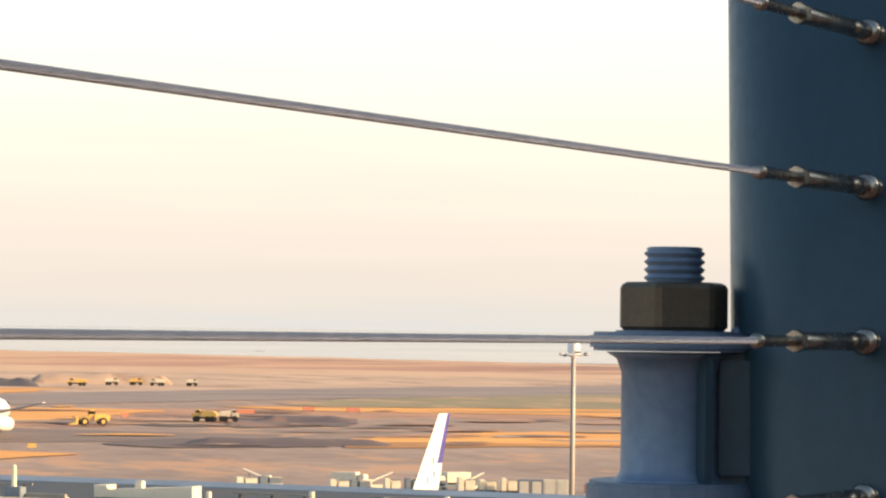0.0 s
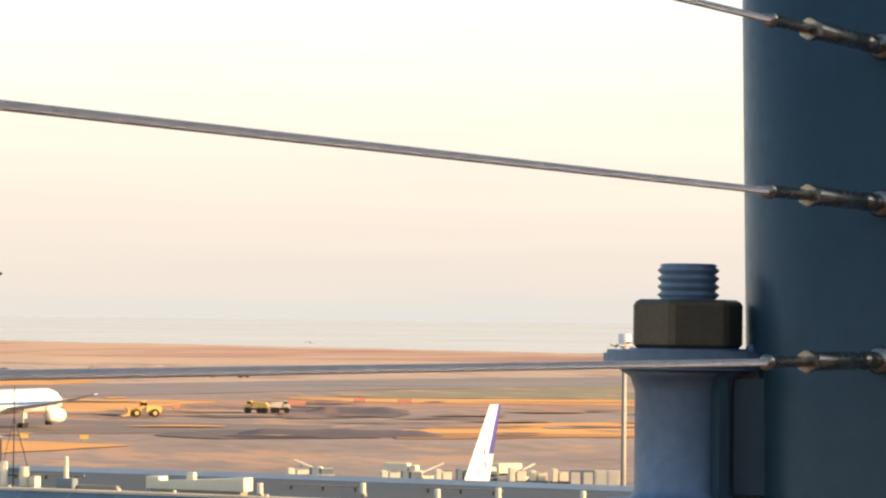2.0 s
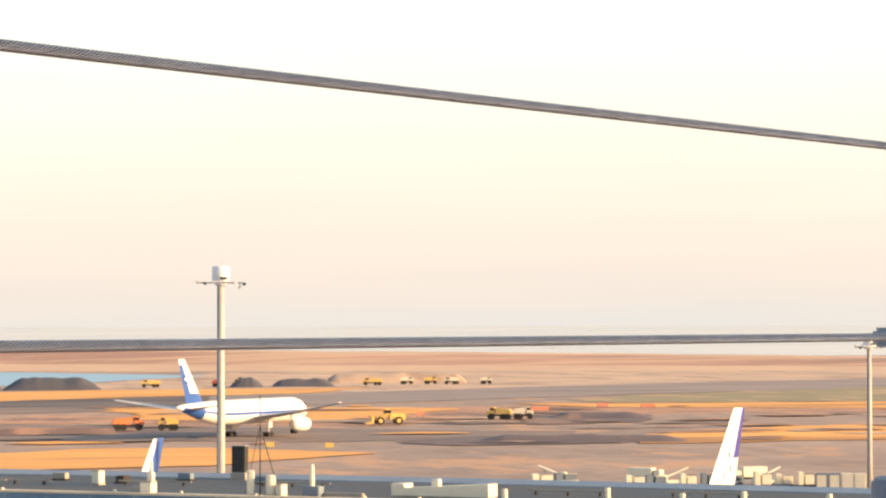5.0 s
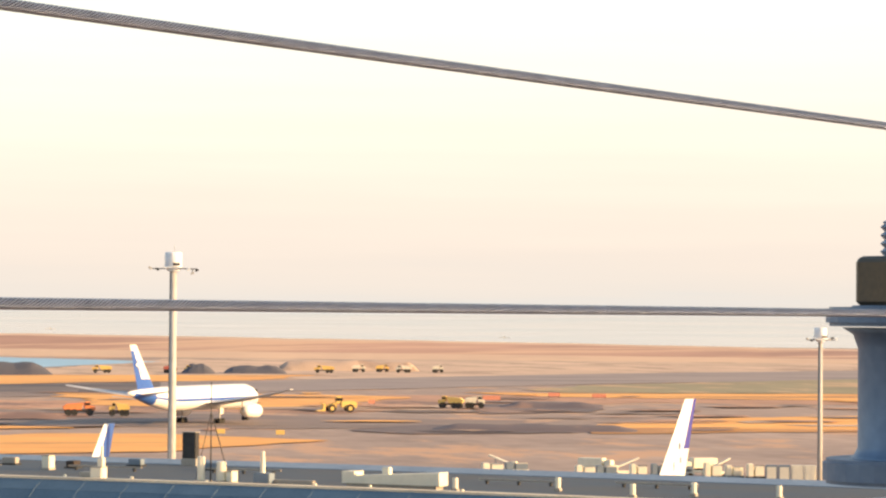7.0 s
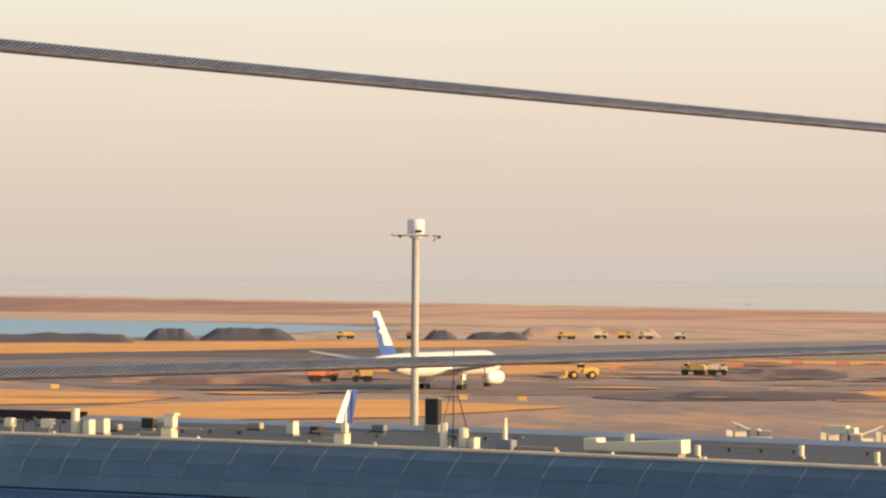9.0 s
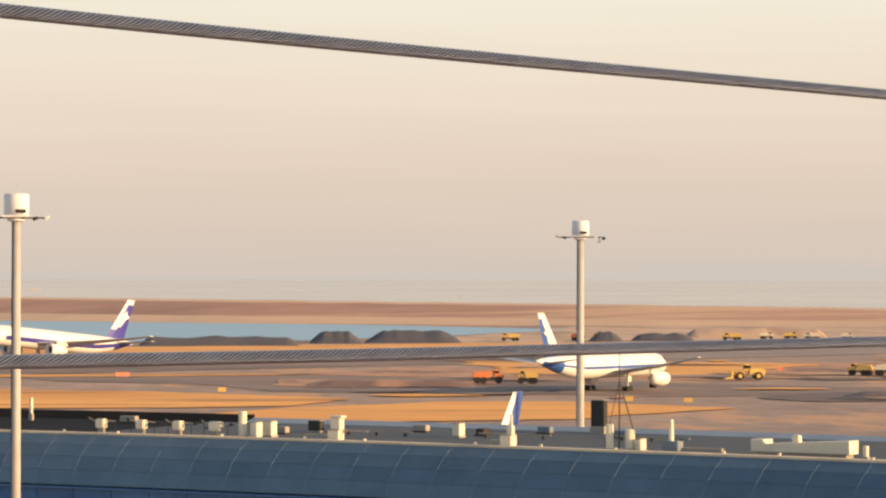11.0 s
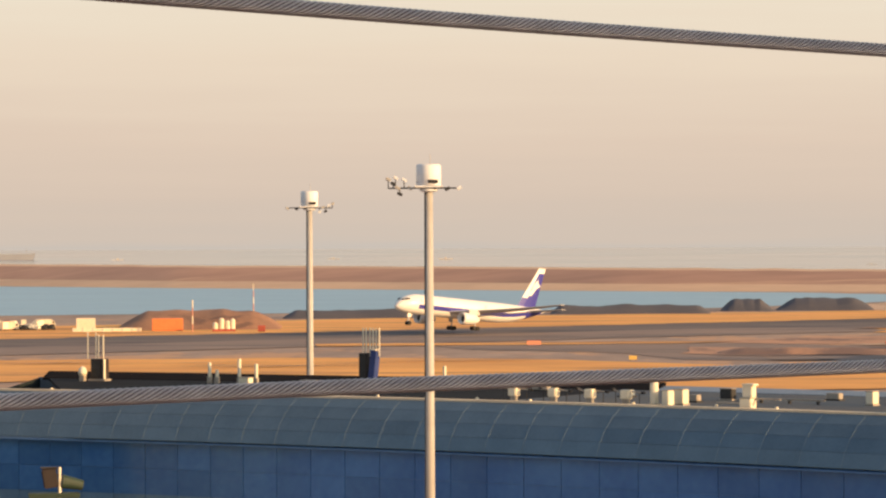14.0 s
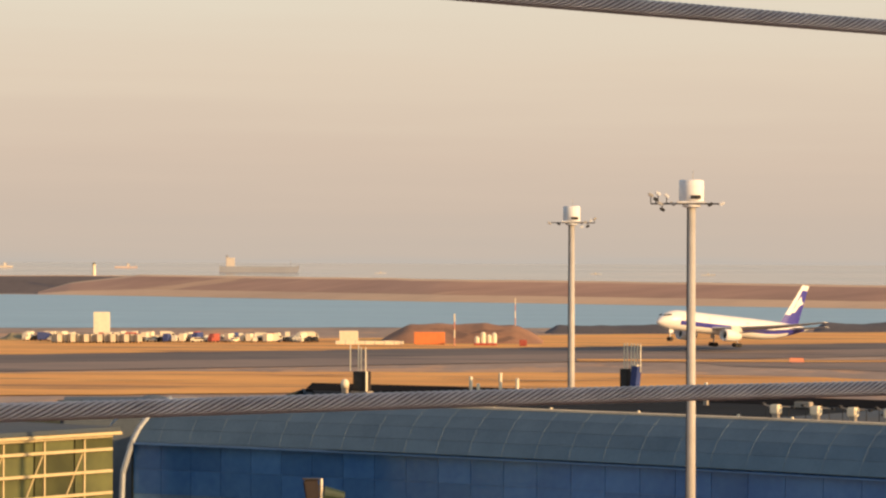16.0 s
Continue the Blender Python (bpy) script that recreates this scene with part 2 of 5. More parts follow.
plane_white = mat("white_aircraft_paint", (0.88, 0.87, 0.83), (0.83, 0.82, 0.78), 0.08, 0.35, coat=0.3)
plane_blue = mat("deep_blue_aircraft_paint", (0.05, 0.05, 0.34), (0.045, 0.045, 0.28), 0.08, 0.35, coat=0.3)
plane_sky = mat("mid_blue_aircraft_paint", (0.032, 0.115, 0.43), (0.028, 0.095, 0.36), 0.08, 0.35, coat=0.3)
fin_pale = mat("pale_blue_aircraft_paint", (0.42, 0.56, 0.78), (0.36, 0.50, 0.72), 0.08, 0.35, coat=0.3)
plane_grey = mat("wing_grey", (0.6, 0.6, 0.6), (0.52, 0.52, 0.52), 0.1, 0.45, 0.1)
rubber = mat("black_rubber", (0.02, 0.02, 0.02), (0.03, 0.03, 0.03), 2, 0.8)
glass_dark = mat("dark_window_glass", (0.015, 0.018, 0.02), (0.02, 0.022, 0.025), 1, 0.1)
yellow_paint = mat("yellow_machine_paint", (0.84, 0.57, 0.16), (0.70, 0.46, 0.13), 0.6, 0.55)
orange_paint = mat("orange_paint", (0.78, 0.26, 0.09), (0.66, 0.21, 0.075), 0.6, 0.6)
board_orange = mat("sun_bleached_orange", (0.88, 0.36, 0.22), (0.78, 0.30, 0.18), 0.6, 0.7)
lorry_cream = mat("dusty_cream_paint", (0.56, 0.51, 0.4), (0.42, 0.38, 0.3), 0.5, 0.7)
red_paint = mat("red_paint", (0.42, 0.1, 0.07), (0.34, 0.08, 0.06), 0.6, 0.55)
# ship colours are lightened and flattened, with distance haze mixed into them
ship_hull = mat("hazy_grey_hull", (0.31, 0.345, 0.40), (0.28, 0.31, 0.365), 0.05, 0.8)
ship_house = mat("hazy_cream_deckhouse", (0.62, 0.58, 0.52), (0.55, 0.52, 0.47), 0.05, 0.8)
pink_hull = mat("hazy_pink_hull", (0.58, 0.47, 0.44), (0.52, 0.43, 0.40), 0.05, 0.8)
# red of the far masts, paled in its colour for haze
hazy_red = mat("hazy_red_paint", (0.58, 0.27, 0.2), (0.5, 0.23, 0.18), 0.6, 0.6)
brown_box = mat("brown_lamp_housing", (0.036, 0.025, 0.02), (0.024, 0.018, 0.015), 2, 0.6)
green_dark = mat("dark_green_cover", (0.03, 0.055, 0.035), (0.02, 0.04, 0.025), 2, 0.6)


# ---- building blocks ----
def thing(name, label, category, m=None, group="", kind=""):
    ob = new(name)
    if m is not None:
        ob.matrix_world = m
    return tagged(ob, label, category, group, kind)


def mesh_object(name, bm, mats, smooth=False):
    me = bpy.data.meshes.new(name)
    bm.normal_update()
    bm.to_mesh(me)
    bm.free()
    for m in mats if isinstance(mats, (list, tuple)) else (mats,):
        me.materials.append(m)
    if smooth:
        for p in me.polygons:
            p.use_smooth = True
    return new(name, me)


def part(name, bm, mats, parent, label="", smooth=False, m=None):
    ob = mesh_object(name, bm, mats, smooth)
    ob.parent = parent
    if m is not None:
        ob.matrix_local = m
    return tagged(ob, label)


def box(bm, centre, size, bevel=0.0, turn=0.0):
    r = bmesh.ops.create_cube(bm, size=1)
    vs = r["verts"]
    bmesh.ops.scale(bm, vec=size, verts=vs)
    if bevel:
        es = list({e for v in vs for e in v.link_edges})
        vs = list({v for f in bmesh.ops.bevel(bm, geom=es, offset=bevel, segments=2, affect="EDGES")["faces"] for v in f.verts} | {v for v in vs if v.is_valid})
    bmesh.ops.transform(bm, matrix=Matrix.Translation(centre) @ Matrix.Rotation(radians(turn), 4, "Z"), verts=vs)
    return vs


def boxed(centre, size, bevel=0.0, turn=0.0):
    bm = bmesh.new()
    box(bm, centre, size, bevel, turn)
    return bm


def rod(bm, a, b, r1, r2=None, sides=12):
    a, b = Vector(a), Vector(b)
    d = b - a
    vs = bmesh.ops.create_cone(bm, cap_ends=True, segments=sides, radius1=r1, radius2=r1 if r2 is None else r2, depth=d.length)["verts"]
    bmesh.ops.transform(bm, matrix=Matrix.Translation((a + b) / 2) @ d.to_track_quat("Z", "Y").to_matrix().to_4x4(), verts=vs)
    return vs


def rodded(a, b, r1, r2=None, sides=12):
    bm = bmesh.new()
    rod(bm, a, b, r1, r2, sides)
    return bm


def lathe(bm, profile, sides=24, m=None):
    """Rings of (height, radius) round the local z axis, closed at both ends."""
    rings = []
    for h, r in profile:
        rings.append([bm.verts.new((r * math.cos(2 * math.pi * k / sides), r * math.sin(2 * math.pi * k / sides), h)) for k in range(sides)])
    for p, q in zip(rings, rings[1:]):
        for k in range(sides):
            bm.faces.new((p[k], p[(k + 1) % sides], q[(k + 1) % sides], q[k]))
    bm.faces.new(rings[0][::-1])
    bm.faces.new(rings[-1])
    if m is not None:
        bmesh.ops.transform(bm, matrix=m, verts=[v for ring in rings for v in ring])
    return bm


def lathed(profile, sides=24, m=None):
    return lathe(bmesh.new(), profile, sides, m)


def polar(bearing, away, z=0.0):
    """A place from its bearing (degrees to the left of +y) and its distance from the terrace."""
    return Vector((-math.sin(radians(bearing)) * away, math.cos(radians(bearing)) * away, z))


def stand(bearing, away, z=0.0, turn=0.0):
    """A pose there that faces the terrace (local -y), turned to the left."""
    p = polar(bearing, away, z)
    return pose(p.x, p.y, p.z, 0, 0, bearing + turn)


def setting(ob, label, category):
    return tagged(ob, label, category, kind="structure")


# ---- ground, bay and sea ----
def disc_ring(name, mats, r_in, r_out, z_in, z_out, steps=12, sides=120):
    bm = bmesh.new()
    rings = []
    for i in range(steps + 1):
        f = i / steps
        r, z = r_in + (r_out - r_in) * f, z_in + (z_out - z_in) * f
        rings.append([bm.verts.new((r * math.cos(2 * math.pi * k / sides), r * math.sin(2 * math.pi * k / sides), z)) for k in range(sides)])
    for p, q in zip(rings, rings[1:]):
        for k in range(sides):
            bm.faces.new((p[k], q[k], q[(k + 1) % sides], p[(k + 1) % sides]))
    if r_in < 2:
        bm.faces.new(rings[0])
    return mesh_object(name, bm, mats)


setting(disc_ring("ground", tarmac, 1, 2650, 0, 0), "flat taupe concrete and earth of the airfield", "ground")
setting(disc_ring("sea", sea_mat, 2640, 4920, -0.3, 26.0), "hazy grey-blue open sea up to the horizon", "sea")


def patch(name, material, corners, z, label, category, rough_edge=6.0):
    """A flat sheet between corners given as bearing and distance, with an uneven edge."""
    pts = []
    n = len(corners)
    for i in range(n):
        a, b = polar(*corners[i]), polar(*corners[(i + 1) % n])
        k = max(2, int((b - a).length / 6))
        for j in range(k):
            p = a.lerp(b, j / k)
            o = noise.noise_vector(p * 0.02 + Vector((0, 0, z * 9))) * rough_edge + noise.noise_vector(Vector((p.x * 0.05, p.y * 0.12, z))) * rough_edge * 0.7 + noise.noise_vector(p * 0.21) * rough_edge * 0.3
            pts.append((p.x + o.x, p.y + o.y * 1.2, z))
    bm = bmesh.new()
    f = bm.faces.new([bm.verts.new(p) for p in pts])
    if f.normal.z < 0 or f.calc_area() and (f.normal_update() or f.normal.z < 0):
        f.normal_flip()
    bmesh.ops.triangulate(bm, faces=bm.faces[:])
    return setting(mesh_object(name, bm, material), label, category)


patch("water_bay", water_mat, [(19, 1240), (9.5, 1262), (3, 1275), (0, 1300), (-4, 1430), (-6.5, 1640), (-3, 1790), (0.2, 1860), (8.6, 2100), (15.8, 2490), (19, 2560)], 0.10, "calm blue strip of bay water before the embankment", "water", 3)
patch("ground_sand", pale_sand, [(-3.5, 1330), (-7.8, 1215), (-14.2, 1275), (-18, 1400), (-26, 1500), (-26, 1760), (-14, 1790), (-6.8, 1760), (-5.8, 1600)], 0.06, "pale dry reclaimed sand", "ground")
patch("runway_worn", pale_runway, [(-6.5, 1168), (-8, 1190), (-15, 1400), (-22, 1620), (-24, 1450), (-15, 1190), (-8, 1020), (-6.5, 1000)], 0.14, "pale worn concrete end of the runway", "runway", 1.5)
patch("runway", asphalt, [(19, 868), (9.5, 950), (0, 1069), (-7.2, 1178), (-6.6, 1090), (-7.0, 1005), (0, 905), (10.5, 790), (19, 735)], 0.12, "worn dark asphalt runway across the airfield", "runway", 1.5)
patch("grass_far", dry_grass, [(19, 1050), (10.3, 1085), (4.1, 1185), (-4.4, 1275), (-9.5, 1310), (-8, 1200), (-4, 1130), (0, 1055), (9.5, 946), (19, 866)], 0.16, "strip of dry orange grass beyond the runway", "grass")
patch("grass_near", dry_grass, [(19, 735), (13.5, 745), (6, 749), (1.8, 729), (-2.3, 680), (-1.2, 640), (7.1, 630), (13.5, 620), (19, 610)], 0.2, "dry golden grass between runway and taxiway", "grass", 4)
patch("grass_tongue", dry_grass, [(0.6, 600), (-0.2, 617), (-4.2, 668), (-6.5, 672), (-9.9, 640), (-6.4, 580), (-2.1, 574), (0.6, 578)], 0.2, "tongue of dry golden grass beside the taxiway", "grass", 4)
patch("grass_island", dry_grass, [(-4.5, 1010), (-7.9, 1005), (-11.2, 975), (-9.5, 860), (-7.8, 838), (-5.5, 870)], 0.18, "island of dry tan grass", "grass", 10)
patch("grass_strip", dry_grass, [(-12.2, 1042), (-19.5, 1062), (-26, 1080), (-26, 990), (-19.5, 985), (-14, 990)], 0.18, "long strip of dry tan grass", "grass", 6)
patch("grass_green", green_grass, [(-13.2, 1085), (-15, 1175), (-19.5, 1320), (-26, 1400), (-26, 1085), (-19.5, 1066), (-14.2, 1050)], 0.16, "grey-green grass beside the runway", "grass", 6)
patch("grass_orange", dry_grass, [(-14.0, 722), (-16.3, 785), (-19.5, 835), (-26, 850), (-26, 716), (-19.5, 716), (-14.7, 686)], 0.18, "orange patch of dry grass behind the apron", "grass", 5)
patch("earth_works", brown_earth, [(-1.0, 862), (-4.9, 838), (-9.6, 806), (-15.6, 935), (-26, 960), (-26, 1030), (-15.6, 1030), (-9.6, 985), (-3, 900)], 0.08, "churned brown earth of a building site", "ground", 8)
patch("earth_dark", dark_earth, [(-9.9, 699), (-11, 725), (-13.8, 747), (-14.3, 690), (-11.3, 680)], 0.2, "dark bare earth", "ground", 6)
patch("earth_dark_far", dark_earth, [(-12.6, 906), (-14.9, 910), (-14.7, 838), (-12.4, 820)], 0.2, "dark bare earth", "ground", 6)
patch("earth_pale", brown_earth, [(-1.2, 815), (-5, 800), (-5, 770), (-2.5, 745), (-1.0, 770)], 0.2, "pale graded earth between taxiways", "ground", 6)
patch("earth_track", pale_sand, [(-8.4, 858), (-12.0, 892), (-12.2, 868), (-8.4, 838)], 0.24, "pale gravel track", "ground", 3)
patch("taxiway_link", taxi_asphalt, [(5, 860), (-2, 850), (-9, 790), (-13.5, 770), (-13.5, 745), (-9, 700), (-4, 715), (-1, 725), (0.5, 780), (3, 800)], 0.1, "dark asphalt taxiway", "taxiway", 3)
patch("grass_sliver", dry_grass, [(6, 850), (1, 862), (-2, 868), (-1, 848), (2, 838), (6, 830)], 0.22, "thin sliver of dry grass beside the runway", "grass", 3)

streak_rnd = random.Random(11)
for k in range(64):
    b, d = -1.5 - 19.5 * streak_rnd.random(), streak_rnd.uniform(690, 1010)
    w, h = streak_rnd.uniform(0.4, 2.2), streak_rnd.uniform(3, 12)
    kind = streak_rnd.choice((dark_earth, taxi_asphalt, brown_earth, brown_earth, pale_sand, taxi_asphalt, dry_grass))
    patch("earth_streak", kind, [(b, d), (b - w * 0.5, d + h), (b - w, d + h * 0.6), (b - w * 1.1, d - h * 0.2), (b - w * 0.4, d - h)], 0.26 + 0.003 * k, "long thin streak of bare ground", "ground", 5)

for k in range(9):
    b, d = streak_rnd.uniform(2, 17), streak_rnd.uniform(640, 725)
    w, h = streak_rnd.uniform(1.5, 4.5), streak_rnd.uniform(0.9, 2.2)
    patch("earth_streak", streak_rnd.choice((dark_earth, brown_earth)), [(b, d), (b - w * 0.5, d + h), (b - w, d + 3), (b - w * 0.5, d - h * 0.6)], 0.5 + 0.003 * k, "long thin streak of bare ground", "ground", 1.5)
patch("runway_shoulder", taxi_asphalt, [(19, 795), (9.5, 868), (0, 985), (-5, 1040), (-5, 970), (0, 908), (10.5, 793), (19, 738)], 0.135, "paler worn shoulder of the runway", "runway", 1.5)

# far embankment: a stone toe, a scrub-covered face and a crest; before its end a dark breakwater
BANK = [(16.2, 2500, 1.5), (15.6, 2480, 9.0), (14.3, 2430, 16.2), (8.6, 2110, 15.0), (0.2, 1870, 13.3), (-8.3, 1790, 10.8), (-15.6, 1780, 8.2), (-19, 1780, 6.6), (-26, 1780, 5.5)]
BREAKWATER = [(20, 2600, 14.6), (17.5, 2600, 14.9), (15.2, 2600, 15.2), (14.0, 2600, 15.0)]


def ribbon(name, material, line, near_off, far_off, z_near, z_far, label):
    bm = bmesh.new()
    rows = []
    for (b0, d0, h0), (b1, d1, h1) in zip(line, line[1:]):
        for k in range(13):
            f = k / 12
            if k == 12 and (b1, d1, h1) != line[-1]:
                continue
            b, d, h = b0 + (b1 - b0) * f, d0 + (d1 - d0) * f, h0 + (h1 - h0) * f
            wob = noise.noise(Vector((b * 1.3, 3, 0))) * 0.6
            rows.append((bm.verts.new(polar(b, d + near_off, z_near * (h + wob))), bm.verts.new(polar(b, d + far_off, z_far * (h + wob)))))
    for p, q in zip(rows, rows[1:]):
        bm.faces.new((p[0], q[0], q[1], p[1]))
    bmesh.ops.recalc_face_normals(bm, faces=bm.faces[:])
    return setting(mesh_object(name, bm, material, True), label, "embankment")


ribbon("embankment_toe", bank_tan, BANK, -10, 40, 0.0, 0.30, "tan stone toe of a far embankment")
ribbon("embankment_face", bank_brown, BANK, 40, 110, 0.30, 0.92, "reddish brown scrub on a far embankment")
ribbon("embankment_crest", bank_tan, BANK, 110, 170, 0.92, 1.0, "pale dry crest of a far embankment")
ribbon("breakwater", breakwater_stone, BREAKWATER, -10, 60, 0.0, 0.95, "dark stone breakwater in the bay")
ribbon("breakwater_crest", bank_tan, BREAKWATER, 60, 90, 0.95, 1.0, "pale crest of the breakwater")

# ---- terrace, post and wire fence ----
FOOT = Vector((0.7990, 1.8676, 0.0))                 # a point on the line of the wires
ALONG = Vector((math.sin(radians(44.297)), math.cos(radians(44.297)), 0))
OUTWARD = Vector((-ALONG.y, ALONG.x, 0))
WIRE_HEIGHTS = (27.2164, 27.1062, 26.9962, 26.8862)
fence = Matrix(((ALONG.x, OUTWARD.x, 0, FOOT.x), (ALONG.y, OUTWARD.y, 0, FOOT.y), (0, 0, 1, 0), (0, 0, 0, 1)))


def rounded_square(half, r, seg=6):
    pts = []
    for q, (sx, sy) in enumerate(((1, 1), (-1, 1), (-1, -1), (1, -1))):
        for k in range(seg + 1):
            a = math.pi / 2 * (q + k / seg)
            pts.append((sx * (half - r) + r * math.cos(a), sy * (half - r) + r * math.sin(a)))
    return pts


def prism(bm, pts, z0, z1):
    lo, hi = [bm.verts.new((x, y, z0)) for x, y in pts], [bm.verts.new((x, y, z1)) for x, y in pts]
    n = len(pts)
    for k in range(n):
        bm.faces.new((lo[k], lo[(k + 1) % n], hi[(k + 1) % n], hi[k]))
    bm.faces.new(lo[::-1])
    bm.faces.new(hi)
    return bm


DECK = 25.4


def fence_post(s):
    base = fence @ Matrix.Translation((s, 0, DECK))
    post = thing("fence_post", "thick blue-grey painted steel fence post with bolted bracket", "post", base, "posts of the wire fence")
    column = prism(bmesh.new(), rounded_square(0.1124, 0.085, 12), -0.02, 2.6)
    bmesh.ops.translate(column, vec=(0, 0.0222, 0), verts=column.verts[:])
    bmesh.ops.rotate(column, cent=(0, 0, 1.6), matrix=Matrix.Rotation(radians(-1.2), 3, "X"), verts=column.verts[:])
    part("column", column, post_paint, post, smooth=True)
    part("base_plate", boxed((0, 0, 0.01), (0.36, 0.36, 0.02), 0.004), galvanised, post)
    return post


front_post = fence_post(0.255)
fence_post(-3.105)

# bracket on the front post: two plates, a sleeve, a rib, a threaded bolt and a nut
NUT = Vector((-0.0946, 0.1595, 0))                      # from the post's foot
PLATE_TOP = 27.001 - DECK


def hull(points):
    """The outline round points in the plane."""
    pts = sorted(set(points))
    out = []
    for seq in (pts, pts[::-1]):
        half = []
        for p in seq:
            while len(half) > 1 and (half[-1][0] - half[-2][0]) * (p[1] - half[-2][1]) - (half[-1][1] - half[-2][1]) * (p[0] - half[-2][0]) <= 1e-9:
                half.pop()
            half.append(p)
        out += half[:-1]
    return out


def plate_outline(r):
    ring = [(NUT.x + r * math.cos(k * math.pi / 16), NUT.y + r * math.sin(k * math.pi / 16)) for k in range(32)]
    return hull(ring + [(0.02, 0.215), (0.02, 0.11)])


def soft_plate(r, z0, z1):
    bm = prism(bmesh.new(), plate_outline(r), z0, z1)
    rim = [e for e in bm.edges if abs(e.verts[0].co.z - e.verts[1].co.z) < 1e-6]
    bmesh.ops.bevel(bm, geom=rim, offset=0.0026, segments=2, affect="EDGES")
    return bm


part("top_plate", soft_plate(0.062, PLATE_TOP - 0.014, PLATE_TOP), galvanised, front_post, "galvanised bracket plate")
part("bottom_plate", soft_plate(0.064, PLATE_TOP - 0.128, PLATE_TOP - 0.110), galvanised, front_post, "galvanised bracket plate")
sleeve = [(PLATE_TOP - 0.112, 0.046), (PLATE_TOP - 0.108, 0.0415), (PLATE_TOP - 0.102, 0.0385), (PLATE_TOP - 0.030, 0.0385), (PLATE_TOP - 0.020, 0.042), (PLATE_TOP - 0.015, 0.050)]
part("sleeve", lathed(sleeve, 40, Matrix.Translation(NUT)), galvanised, front_post, "galvanised sleeve with welded collars", True)
rib_dir = Vector((-0.574, -0.81, 0)).normalized()
rib_mid = NUT + rib_dir * 0.026
# dark post paint on the rib carries the shade beside the sleeve
part("rib", boxed((rib_mid.x, rib_mid.y, PLATE_TOP - 0.063), (0.052, 0.006, 0.094), 0.001, math.degrees(math.atan2(rib_dir.y, rib_dir.x))), post_paint, front_post, "welded rib between the bracket plates")
web_dir = Vector((0.02, 0.135, 0)) - NUT
web_mid = NUT + web_dir * 0.55
part("web", boxed((web_mid.x, web_mid.y, PLATE_TOP - 0.063), (web_dir.length, 0.044, 0.096), 0.004, math.degrees(math.atan2(web_dir.y, web_dir.x))), post_paint, front_post, "welded web between sleeve and post")
# added block: its lit face covers the overly dark crevice beside the post
part("gap_filler", boxed((-0.0769, 0.1157, PLATE_TOP - 0.062), (0.05, 0.036, 0.096), 0.006, 21.2), post_paint, front_post, "painted filler added over the dark gap between bracket and post")
bead = bmesh.new()
for k in range(15):
    f = k / 14
    bead_at = Vector((-0.088 + 0.10 * f, 0.112 + 0.020 * f, PLATE_TOP + 0.001))
    rod(bead, bead_at - Vector((0.005, 0.001, 0)), bead_at + Vector((0.005, 0.001, 0)), 0.0036 + 0.0005 * math.sin(k * 2.4), sides=8)
part("weld", bead, galvanised, front_post, "rough weld bead along the post", True)
thread = [(PLATE_TOP, 0.0205)]
z = PLATE_TOP + 0.037
thread.append((z, 0.0205))
for k in range(4):
    thread += [(z + 0.0005, 0.0200), (z + 0.0030, 0.0226), (z + 0.0038, 0.0226), (z + 0.0058, 0.0200)]
    z += 0.0060
thread += [(z + 0.0010, 0.0212), (z + 0.0022, 0.0190)]
part("bolt", lathed(thread, 40, Matrix.Translation(NUT)), galvanised, front_post, "threaded bolt end", True)
nut_bm = bmesh.new()
hexes = []
for zz, rr in ((0.001, 0.0375), (0.004, 0.0405), (0.0325, 0.0405), (0.0352, 0.0390), (0.0370, 0.0355)):
    ring = []
    for k in range(6):
        for d in (-4, 4):
            ring.append(nut_bm.verts.new((NUT.x + rr * math.cos(radians(60 * k + 7 + d)), NUT.y + rr * math.sin(radians(60 * k + 7 + d)), PLATE_TOP + zz)))
    hexes.append(ring)
for p, q in zip(hexes, hexes[1:]):
    for k in range(12):
        nut_bm.faces.new((p[k], p[(k + 1) % 12], q[(k + 1) % 12], q[k]))
nut_bm.faces.new(hexes[0][::-1])
nut_bm.faces.new(hexes[-1])
part("nut", nut_bm, nut_steel, front_post, "large dull brown hexagonal nut")
washer = lathed([(PLATE_TOP - 0.0005, 0.043), (PLATE_TOP + 0.0012, 0.043)], 32, Matrix.Translation(NUT))
part("washer", washer, galvanised, front_post)


ROPE_END, ROPE_BOW = 2.99, -1.90


